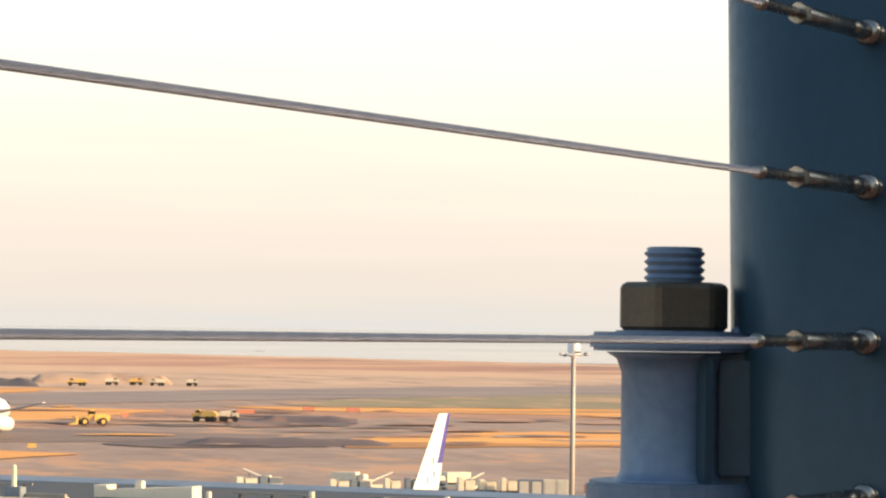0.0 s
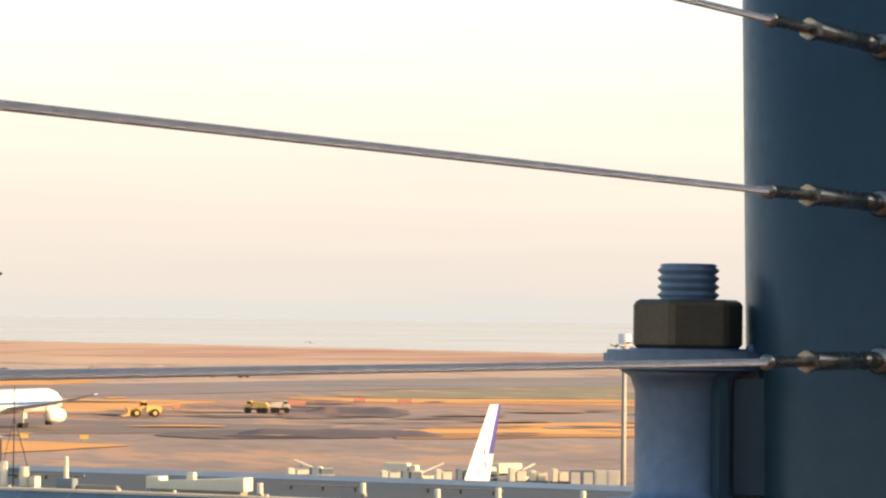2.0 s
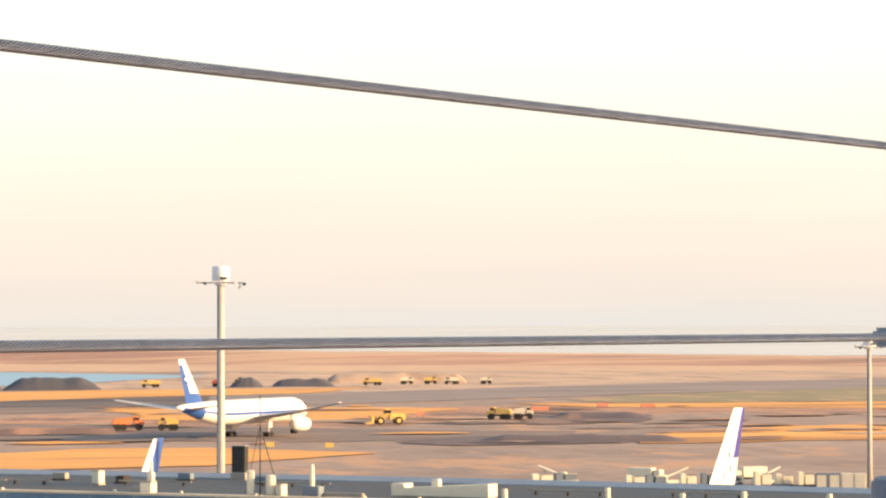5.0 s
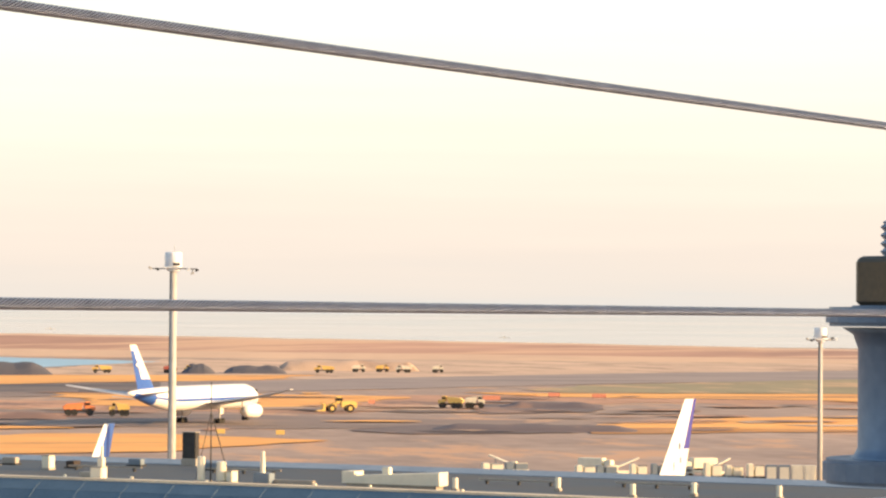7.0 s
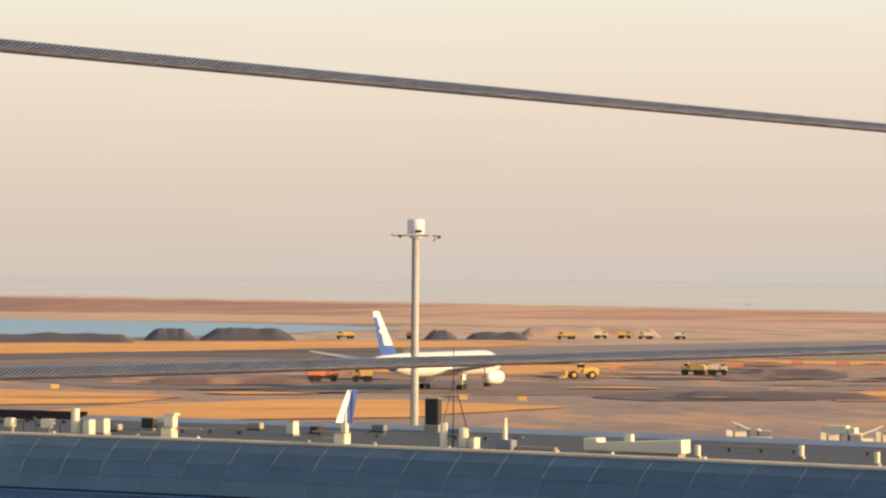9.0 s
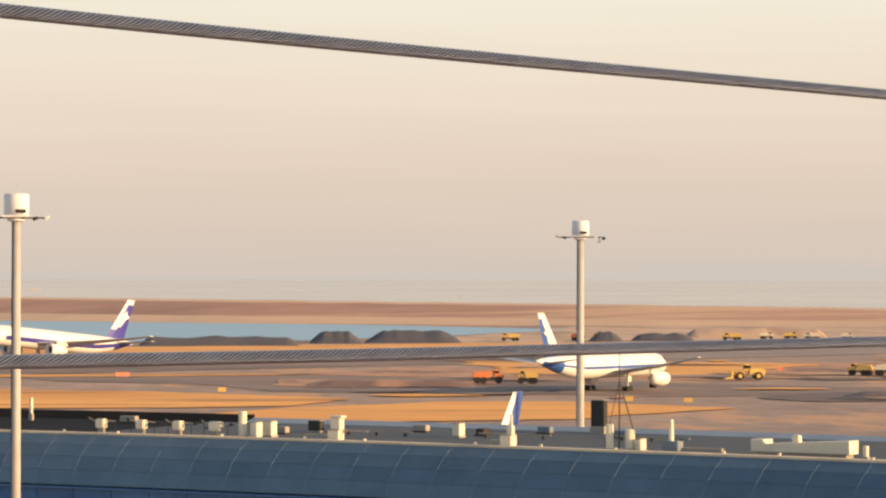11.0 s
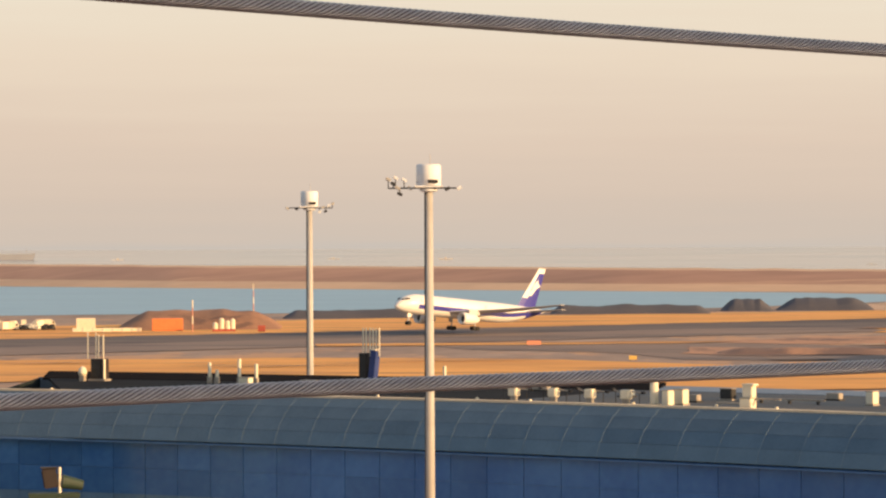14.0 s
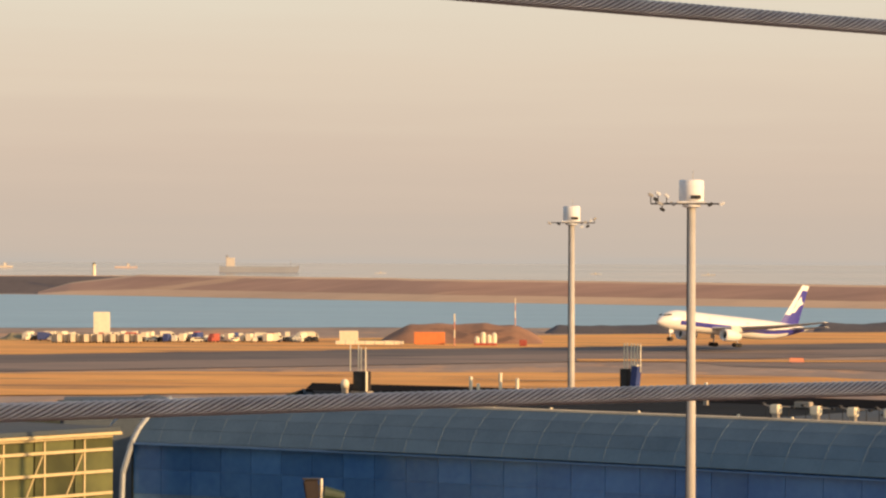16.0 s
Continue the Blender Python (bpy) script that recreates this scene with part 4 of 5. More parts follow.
for k in range(8):
    box_w = pad_rnd.uniform(0.5, 1.6)
    sb = thing("service_box", "low weathered service box on the pier roof", "box", roof_spot(1.5 - 1.3 * k + pad_rnd.uniform(-0.3, 0.3), pad_rnd.uniform(7, 22), pad_rnd.choice((0, 0, 90))), "service boxes on the pier roof")
    part("casing", boxed((0, 0, 0.35), (box_w, 0.7, 0.5), 0.04), pad_rnd.choice((roof_rim, brown_box, parapet_blue)), sb)
    part("plinth", boxed((0, 0, 0.06), (box_w * 1.2, 0.9, 0.12)), dark_metal, sb)


def ladder_frame(parent, x, w, z0, z1, y=0.0):
    for sx in (-w / 2, w / 2):
        part("upright", rodded((x + sx, y, z0), (x + sx, y, z1), 0.06, sides=6), white_unit, parent)
    for q in range(3):
        zz = z0 + (z1 - z0) * (q + 0.5) / 3
        part("rung", rodded((x - w / 2, y, zz), (x + w / 2, y, zz), 0.03, sides=6), roof_rim, parent)


cab = thing("roof_cabin", "dark roof cabin with a leaning blue panel and aerial frames", "cabin", roof_spot(5.05, 24.0))
part("body", boxed((-0.35, 0, 1.65), (0.75, 0.9, 2.5), 0.05), dark_metal, cab)
bl = boxed((0.5, 0, 1.8), (0.62, 0.8, 2.7), 0.04)
bmesh.ops.rotate(bl, cent=(0.5, 0, 0.5), matrix=Matrix.Rotation(radians(7), 3, "Y"), verts=bl.verts[:])
part("side_panel", bl, blue_panel, cab, "leaning blue panel")
part("top_cover", boxed((0.66, 0, 3.2), (0.75, 0.7, 0.12), 0.03), white_unit, cab)
part("plinth", boxed((0, 0, 0.2), (2.0, 1.2, 0.4)), roof_rim, cab)
for x in (-0.35, 0.4, 1.05):
    ladder_frame(cab, x, 0.32, 2.6, 5.2)

cab = thing("roof_cabin", "dark brown roof cabin with an aerial frame above", "cabin", roof_spot(10.1, 22.0))
part("body", boxed((0, 0, 1.15), (1.45, 1.0, 1.9), 0.05), brown_box, cab)
# cream strip paints the sunlight on the cabin's right corner
part("lit_corner", boxed((0.74, -0.4, 1.15), (0.1, 0.3, 1.9), 0.02), white_unit, cab, "cream strip for the sunlit corner")
part("door", boxed((-0.15, -0.53, 1.15), (0.95, 0.05, 1.5), 0.02), dark_metal, cab)
part("plinth", boxed((0, 0, 0.1), (1.8, 1.2, 0.2)), roof_rim, cab)
ladder_frame(cab, -0.85, 0.9, 2.1, 4.6)
ladder_frame(cab, 0.15, 0.5, 2.1, 4.4)
dome = thing("satellite_dome", "small white dome on the pier roof", "dome", roof_spot(10.42, 21.0))
part("shell", lathed([(0.5, 0.34), (0.85, 0.42), (1.15, 0.36), (1.35, 0.18), (1.4, 0.05)], 20), white_unit, dome, smooth=True)
part("stand", boxed((0, 0, 0.25), (0.5, 0.5, 0.5)), roof_rim, dome)
for b, h in ((8.04, 1.35), (7.9, 0.7), (7.48, 1.75), (7.16, 1.3), (3.6, 1.4)):
    tank("vent_stack", "slim cream vent pipe at the rear of the roof", "vent", b, 20.5, 0.16, h, 0.6)
cabinet("equipment_cabinet", "low cream cabinet behind the vents", "cabinet", 7.36, 19.5, 1.1, 0.5)
cabinet("equipment_cabinet", "flat cream cabinet on the dark parapet", "cabinet", 6.17, 19.5, 1.4, 0.35)


# ---- floodlight masts ----
def light_mast(bearing, away, height, dia, arms, label, turn=0.0):
    m = thing("light_mast", label, "light mast", stand(bearing, away, 0, turn), "floodlight masts on the apron")
    part("pole", lathed([(0, dia * 0.62), (height * 0.5, dia * 0.54), (height - 1.6, dia * 0.46)], 20), pole_paint, m, smooth=True)
    part("foot", lathed([(0, dia * 1.1), (0.25, dia * 1.1), (0.3, dia * 0.7)], 20), pole_paint, m)
    part("platform", boxed((0, 0, height - 1.55), (2.0, 1.6, 0.14), 0.03), mast_white, m, "round-edged head platform")
    part("drum", lathed([(height - 1.48, 0.82), (height - 1.4, 0.86), (height - 0.1, 0.86), (height, 0.78)], 24), mast_white, m, "white head drum", True)
    part("hatch", boxed((0.3, -0.84, height - 1.2), (0.7, 0.1, 0.25)), dark_metal, m)
    part("lightning_rod", rodded((0.1, 0, height), (0.1, 0, height + 0.7), 0.025, sides=6), pole_paint, m)
    # added dark rod deepens the pole's shaded left side
    part("shade_strip", rodded((-dia * 0.46, -dia * 0.26, 0), (-dia * 0.38, -dia * 0.2, height - 1.6), 0.075, sides=8), dark_metal, m, "dark rod added for the shaded side of the pole")
    part("lower_ring", lathed([(height - 1.92, dia * 0.6), (height - 1.85, 0.62), (height - 1.7, 0.62), (height - 1.64, dia * 0.6)], 20), mast_white, m)
    for k, (dx, dz) in enumerate(arms):
        s = 1 if dx > 0 else -1
        part("arm", rodded((0, 0, height - 1.62), (dx, -0.2, height - 1.66), 0.05, sides=6), dark_metal, m)
        part("bracket", rodded((dx, -0.2, height - 1.66), (dx, -0.28, height - 1.7 + dz), 0.04, sides=6), dark_metal, m)
        lamp = boxed((0, 0, 0), (0.40, 0.42, 0.22), 0.05)
        bmesh.ops.rotate(lamp, cent=(0, 0, 0), matrix=Matrix.Rotation(radians(-28 * s), 3, "Y"), verts=lamp.verts[:])
        bmesh.ops.translate(lamp, vec=(dx, -0.3, height - 1.7 + dz), verts=lamp.verts[:])
        part("floodlight", lamp, (pole_paint, dark_metal, mast_white)[k % 3], m)
    return m


light_mast(-6.74, 304, 32.95, 0.74, [(-2.3, 0.1), (-1.6, 0.0), (1.5, 0.0), (1.9, -0.4), (2.35, -0.1)], "tall grey apron light mast with a white drum head")
light_mast(3.89, 210, 32.85, 0.62, [(-2.8, 0.65), (-2.45, 0.35), (-2.3, 0.75), (-2.15, 0.05), (-2.0, -0.35), (-1.7, 0.6), (-1.3, 0.05), (1.3, 0.0), (2.1, 0.05)], "tallest grey apron light mast with drum head and clustered floodlights")
light_mast(6.144, 302, 32.75, 0.64, [(-2.2, 0.0), (-1.3, -0.05), (1.0, -0.35), (1.35, 0.1), (1.6, -0.3), (1.9, 0.25), (2.3, 0.45)], "tall grey apron light mast with drum head behind the pier")
light_mast(-18.95, 416, 25.5, 0.62, [(-2.0, 0.2), (-1.4, 0.0), (-1.0, 0.3), (1.2, 0.1), (1.6, 0.3), (2.1, 0.2)], "slim apron light mast with a white head and floodlights", 20)

lamp_post = thing("floodlight_post", "brown floodlight housing on a cream post", "floodlight", stand(11.0, 178))
part("post", rodded((0.42, 0, 0), (0.42, 0, 14.35), 0.10, 0.09, 12), white_unit, lamp_post)
hz = boxed((-0.15, 0, 13.75), (0.85, 0.7, 1.15), 0.08)
bmesh.ops.rotate(hz, cent=(0, 0, 13.75), matrix=Matrix.Rotation(radians(-9), 3, "Y"), verts=hz.verts[:])
part("housing", hz, brown_box, lamp_post)
part("hood", boxed((-0.2, 0, 14.33), (1.0, 0.8, 0.07), 0.02), brown_box, lamp_post)
part("bracket", boxed((0.2, 0, 13.9), (0.6, 0.12, 0.12)), dark_metal, lamp_post)
cover = rodded((0.55, 0.2, 13.5), (1.75, 0.4, 13.25), 0.42, 0.30, 14)
part("lamp_cover", cover, green_dark, lamp_post, "dark green lamp cover")
part("service_box", boxed((0.1, 0.1, 12.7), (3.0, 0.9, 0.3), 0.05), green_dark, lamp_post)


# ---- aircraft ----
def loft(bm, rings, close=True):
    vs = [[bm.verts.new(p) for p in ring] for ring in rings]
    n = len(vs[0])
    made = []
    for i, (p, q) in enumerate(zip(vs, vs[1:])):
        for k in range(n):
            f = bm.faces.new((p[k], p[(k + 1) % n], q[(k + 1) % n], q[k]))
            made.append((f, i, k))
    if close:
        bm.faces.new(vs[0][::-1])
        bm.faces.new(vs[-1])
    return made


def blade(root, tip, root_chord, tip_chord, root_t, tip_t, sweep_pts=4, up=Vector((0, 0, 1)), colour=None, curve=0.0):
    """A wing or fin from root to tip; both are the middles of the chords, which lie along x."""
    bm = bmesh.new()
    rings = []
    prof = [(0.5, 0.0), (0.42, 0.32), (0.2, 0.5), (-0.15, 0.42), (-0.5, 0.03), (-0.5, -0.03), (-0.15, -0.35), (0.2, -0.42), (0.42, -0.3)]
    for i in range(sweep_pts + 1):
        f = i / sweep_pts
        c, ch, th = root.lerp(tip, f), root_chord + (tip_chord - root_chord) * f, root_t + (tip_t - root_t) * f
        c = c + Vector((0, 0, curve * f * f))
        rings.append([c + Vector((a * ch, 0, 0)) + up * (b * th) for a, b in prof])
    made = loft(bm, rings)
    if colour:
        for f, i, k in made:
            f.material_index = colour(i, k)
    bmesh.ops.recalc_face_normals(bm, faces=bm.faces[:])
    return bm


def airliner(label, length, span, fin_top, paint, gear=True, m=None, group="", name="airliner", scheme="rear"):
    """Nose along +x, its middle over the origin, wheels on z = 0."""
    a = thing(name, label, "airplane", m, group)
    R = length * 0.0485
    axis_z = R + length * 0.052
    L2 = length / 2
    sides = 28
    stations = [(0.0, 0.03, -0.36), (0.006, 0.22, -0.33), (0.018, 0.42, -0.27), (0.04, 0.66, -0.17), (0.07, 0.86, -0.07), (0.11, 0.985, 0.0), (0.15, 1.0, 0.0), (0.3, 1.0, 0.0), (0.45, 1.0, 0.0),
                (0.6, 1.0, 0.0), (0.68, 0.985, 0.01), (0.76, 0.88, 0.09), (0.84, 0.68, 0.24), (0.91, 0.45, 0.40), (0.965, 0.24, 0.52), (1.0, 0.07, 0.58)]
    rings = []
    for f, r, up in stations:
        rings.append([Vector((L2 - f * length, R * r * math.cos(2 * math.pi * k / sides), axis_z + R * up + R * r * math.sin(2 * math.pi * k / sides))) for k in range(sides)])
    bm = bmesh.new()
    for f, i, k in loft(bm, rings):
        s = math.sin(2 * math.pi * (k + 0.5) / sides)
        if (-0.45 < s < 0.02 if paint == plane_blue else -0.28 < s < -0.06) and i > 4 or s < 0.2 and i > 11:
            f.material_index = 1 if i < 14 else 0
    bmesh.ops.recalc_face_normals(bm, faces=bm.faces[:])
    body = part("fuselage", bm, (plane_white, paint), a, "white fuselage with a blue stripe", True)
    for sy in (-1, 1):
        for k in range(3):
            part("cockpit_window", boxed((L2 - length * (0.036 + 0.011 * k), sy * R * (0.30 + 0.13 * k), axis_z + R * (0.37 + 0.04 * k)), (length * 0.010, R * 0.2, R * 0.14)), glass_dark, body)
        for f in (0.13, 0.30, 0.55, 0.72):
            part("cabin_door", boxed((L2 - f * length, sy * R * 0.965, axis_z + R * 0.28), (length * 0.017, 0.12, R * 0.55)), plane_white, body)
    root_x, wz = L2 - length * 0.40, axis_z - R * 0.45
    for sy in (-1, 1):
        root = Vector((root_x, sy * R * 0.8, wz))
        tip = Vector((root_x - length * 0.235, sy * span / 2, wz + span * 0.045))
        w = part("wing", blade(root, tip, length * 0.19, length * 0.035, 1.35, 0.25, 7, curve=span * 0.02), plane_grey, a, "grey swept wing")
        part("flap", blade(root + Vector((-length * 0.085, sy * 1.2, -0.5)), root.lerp(tip, 0.6) + Vector((-length * 0.05, 0, -0.25)), length * 0.05, length * 0.025, 0.3, 0.18, 2), plane_grey, w)
        ex, ey, ez = root_x + length * 0.035, sy * span * 0.16, wz - R * 0.62
        er = length * 0.0285
        eng = lathed([(0, er * 0.55), (length * 0.02, er * 0.78), (length * 0.06, er * 1.0), (length * 0.095, er * 1.02), (length * 0.108, er * 0.93), (length * 0.1085, er * 0.80), (length * 0.085, er * 0.76)], 24,
                     Matrix.Translation((ex - length * 0.03, ey, ez)) @ Matrix.Rotation(radians(90), 4, "Y"))
        e = part("engine", eng, plane_white, a, "white engine nacelle", True)
        part("fan", lathed([(0, er * 0.76), (0.05, er * 0.74), (length * 0.012, er * 0.1)], 24, Matrix.Translation((ex - length * 0.03 + length * 0.086, ey, ez)) @ Matrix.Rotation(radians(90), 4, "Y")), dark_metal, e, "dark engine fan")
        part("pylon", boxed((ex - length * 0.005, ey, ez + er * 1.15), (length * 0.07, 0.4, er * 0.9), 0.1), plane_grey, e)
        sroot = Vector((-L2 + length * 0.105, sy * R * 0.3, axis_z + R * 0.42))
        stip = sroot + Vector((-length * 0.062, sy * span * 0.165, span * 0.018))
        part("tailplane", blade(sroot, stip, length * 0.095, length * 0.035, 0.7, 0.18, 3), plane_grey, a, "grey tailplane")

    def fin_paint(i, k):
        if scheme == "half":
            return 1 if i >= 1 and 2 <= k <= 6 else 0
        if scheme == "upper":
            return 1 if i >= 4 and 3 <= k <= 5 else 0
        if i >= 7:
            return 0
        front = k in ((0, 1, 2, 6, 7, 8) if paint == plane_sky else (0, 1, 7, 8))
        return 0 if front and i > 1 else 1
    fin_bm = blade(Vector((-L2 + length * 0.135, 0, axis_z + R * 0.75)), Vector((-L2 + length * 0.035, 0, fin_top)), length * 0.125, length * 0.045, 0.75, 0.3, 8, up=Vector((0, 1, 0)), colour=fin_paint)
    fin = part("fin", fin_bm, (plane_white, paint), a, "white and blue tail fin")
    z0, zt = axis_z + R * 0.75, fin_top
    for sy in (-1, 1) if scheme == "rear" else ():
        mk = bmesh.new()
        pts = [(0.5, 0.30), (0.0, 0.32), (-0.25, 0.48), (-0.82, 0.56), (-0.3, 0.62), (0.05, 0.72), (0.4, 0.58), (0.3, 0.45)]
        prism(mk, [(-L2 + length * (0.135 - 0.10 * f + c * (0.0625 - 0.04 * f)), z0 + (zt - z0) * f) for c, f in pts], -0.03, 0.03)
        bmesh.ops.transform(mk, matrix=Matrix.Translation((0, sy * 0.36, 0)) @ Matrix.Rotation(radians(90), 4, "X"), verts=mk.verts[:])
        part("fin_mark", mk, plane_white, fin, "plain white tail marking")
    if scheme == "upper":
        for sy in (-1, 1):
            for c0, f0, w0, h0 in ((-0.1, 0.18, 0.42, 0.10), (0.15, 0.34, 0.34, 0.08), (-0.3, 0.40, 0.30, 0.07), (0.1, 0.54, 0.30, 0.07)):
                fin_x = -L2 + length * (0.135 - 0.10 * f0 + c0 * (0.0625 - 0.04 * f0))
                part("fin_mark", boxed((fin_x, sy * 0.385, z0 + (zt - z0) * f0), (length * 0.05 * w0, 0.05, (zt - z0) * h0), 0.02), fin_pale, fin, "plain pale blue tail marking")
    if gear:
        for gx, gy, wheels in ((L2 - length * 0.09, 0, 1), (root_x - length * 0.05, -span * 0.085, 2), (root_x - length * 0.05, span * 0.085, 2)):
            g = part("landing_gear", rodded((gx, gy, 0.7), (gx, gy, axis_z - R * 0.6), 0.22, sides=10), plane_grey, a)
            part("gear_door", boxed((gx + 0.1, gy + (0.5 if gy >= 0 else -0.5), axis_z - R * 1.05), (1.6, 0.08, 1.4)), plane_white, g)
            for q in range(wheels):
                for sy in (-0.55, 0.55):
                    x = gx + (q - (wheels - 1) / 2) * 1.5
                    part("wheel", rodded((x, gy + sy - 0.22, 0.66), (x, gy + sy + 0.22, 0.66), 0.66, sides=18), rubber, g)
    return a


def heading(bearing, away, off, z=0.0, pitch=0.0):
    """An aircraft's pose: its nose points at the terrace, then off degrees to the left as seen from there."""
    p = polar(bearing, away, z)
    return pose(p.x, p.y, p.z, 0, 0, bearing - 90 - off) @ pose(0, 0, 0, 0, -pitch, 0)


airliner("white twin-engined airliner with deep blue fin touching down on the runway", 65.0, 62.0, 22.0, plane_blue, True, heading(3.1, 945, 46, 1.1, 5.2))
airliner("white twin-engined airliner with light blue fin on the taxiway", 62.0, 62.0, 19.2, plane_sky, True, heading(-7.16, 735, -150))
airliner("parked airliner with white and blue tail fin behind the pier", 52.0, 46.0, 15.7, plane_sky, True, heading(-3.45, 285, 28), "parked airliners", scheme="half")
airliner("parked airliner with tall white and blue tail fin behind the pier", 62.0, 58.0, 18.55, plane_blue, True, heading(-14.27, 283, 25), "parked airliners", scheme="upper")


# ---- site vehicles, containers and equipment ----
def dump_truck(paint, label, m, length=9.5, group="machines on the building site"):
    t = thing("dump_truck", label, "truck", m, group)
    k = length / 9.5
    tray = bmesh.new()
    prism(tray, [(-4.6 * k, 1.6), (0.6 * k, 1.5), (1.3 * k, 3.3), (-3.8 * k, 3.0), (-5.0 * k, 2.3)], -1.35, 1.35)
    bmesh.ops.transform(tray, matrix=Matrix.Rotation(radians(90), 4, "X"), verts=tray.verts[:])
    part("tray", tray, paint, t)
    cabin = part("cab", boxed((2.5 * k, 0, 2.6), (1.7 * k, 2.2, 1.8), 0.15), paint, t)
    part("window", boxed((2.55 * k, 0, 2.95), (1.5 * k, 2.26, 0.75), 0.05), glass_dark, cabin)
    part("bonnet", boxed((4.0 * k, 0, 1.9), (1.7 * k, 2.0, 1.1), 0.15), paint, t)
    part("chassis", boxed((0, 0, 1.2), (9.0 * k, 1.0, 0.5)), dark_metal, t)
    for x in (-3.3, -1.5, 3.2):
        for sy in (-1, 1):
            part("wheel", rodded((x * k, sy * 0.9, 0.85), (x * k, sy * 1.5, 0.85), 0.85, sides=14), rubber, t)
    return t


def wheel_loader(label, m):
    w = thing("wheel_loader", label, "loader", m, "machines on the building site")
    rear = bmesh.new()
    prism(rear, [(0.2, 1.3), (4.4, 1.2), (4.6, 2.6), (3.6, 3.1), (0.2, 3.0)], -1.2, 1.2)
    bmesh.ops.transform(rear, matrix=Matrix.Rotation(radians(90), 4, "X"), verts=rear.verts[:])
    bmesh.ops.bevel(rear, geom=rear.edges[:], offset=0.12, segments=2, affect="EDGES")
    part("engine_body", rear, yellow_paint, w)
    cabin = part("cab", boxed((-0.3, 0, 3.3), (1.7, 1.8, 2.0), 0.15), yellow_paint, w)
    part("window", boxed((-0.3, 0, 3.5), (1.76, 1.86, 1.0), 0.06), glass_dark, cabin)
    part("front_frame", boxed((-2.2, 0, 1.7), (2.6, 1.4, 1.2), 0.15), yellow_paint, w)
    for sy in (-0.8, 0.8):
        part("lift_arm", rodded((-1.2, sy, 2.5), (-4.4, sy, 1.5), 0.24, 0.2, 8), yellow_paint, w)
    bucket = bmesh.new()
    prism(bucket, [(-4.3, 0.4), (-6.4, 0.3), (-6.6, 0.5), (-4.9, 0.8), (-4.7, 2.0), (-5.4, 2.5), (-4.2, 2.3)], -1.7, 1.7)
    bmesh.ops.transform(bucket, matrix=Matrix.Rotation(radians(90), 4, "X"), verts=bucket.verts[:])
    part("bucket", bucket, yellow_paint, w)
    for x in (-2.4, 2.6):
        for sy in (-1, 1):
            tyre = part("wheel", rodded((x, sy * 1.0, 1.1), (x, sy * 1.7, 1.1), 1.1, sides=18), rubber, w)
            part("rim", rodded((x, sy * 1.68, 1.1), (x, sy * 1.74, 1.1), 0.55, sides=14), yellow_paint, tyre)
    return w


wheel_loader("big yellow wheel loader on the building site", stand(-9.9, 817, 0.25, 12))
dump_truck(yellow_paint, "dusty yellow dump truck on the building site", stand(-12.0, 858, 0.25, 170), 7.0)
dump_truck(white_unit, "white and orange lorry on the building site", stand(-12.45, 862, 0.25, 0), 5.6)
dump_truck(orange_paint, "orange dump truck beside the taxiway", stand(-5.0, 781, 0.25, 5), 8.0)
dump_truck(yellow_paint, "yellow dump truck beside the taxiway", stand(-5.75, 779, 0.25, 180), 5.2)
for b, d, paint, ln, name in ((-5.42, 1330, yellow_paint, 8.5, "far yellow dump truck"), (-6.7, 1340, red_paint, 6, "far red lorry"), (-7.1, 1335, yellow_paint, 6.5, "far yellow dump truck"), (-9.6, 1360, yellow_paint, 9, "far yellow dump truck"),
                              (-10.25, 1385, white_unit, 6, "far cream lorry"), (-10.7, 1390, yellow_paint, 6, "far yellow dump truck"), (-11.1, 1380, white_unit, 7, "far cream lorry"), (-11.75, 1385, white_unit, 5, "far cream lorry")):
    dump_truck(paint, name + " on the sand", stand(b, d, 0.06, 180 if ln > 6 else 0), ln, "far machines on the sand")


def container(label, m, w, h, d, paint, ribs=8, name="container", category="container"):
    c = thing(name, label, category, m)
    part("body", boxed((0, 0, h / 2 + 0.12), (w, d, h), 0.04), paint, c)
    for k in range(ribs):
        part("rib", boxed((-w / 2 + w * (k + 0.5) / ribs, -d / 2 - 0.03, h / 2 + 0.12), (w / ribs * 0.45, 0.08, h * 0.88)), paint, c)
    part("skid", boxed((0, 0, 0.07), (w * 0.96, d * 0.9, 0.14)), dark_metal, c)
    return c


container("bright orange site container before an earth mound", stand(8.82, 1000, 0.16), 10.2, 4.0, 3, orange_paint)
container("cream site office box beside parked cars", stand(10.35, 1020, 0.16), 6.3, 3.8, 3, white_unit)
container("tall cream twin-towered hut beside the water", stand(15.0, 1150, 0), 6.2, 8.0, 4, white_unit, 2, "hut", "hut")
container("small orange site container", stand(7.05, 985, 0.16), 2.4, 1.9, 2, red_paint, 4)
low_wall = thing("site_wall", "low cream boundary wall beside the site office", "wall", stand(9.95, 996, 0.16))
for k in range(7):
    part("panel", boxed((-9.6 + 3.2 * k, 0, 0.62), (3.1, 0.3, 1.1 + 0.1 * (k % 2)), 0.04), white_unit, low_wall)
    part("post", boxed((-11.2 + 3.2 * k, 0, 0.7), (0.3, 0.42, 1.4), 0.03), pole_paint, low_wall)
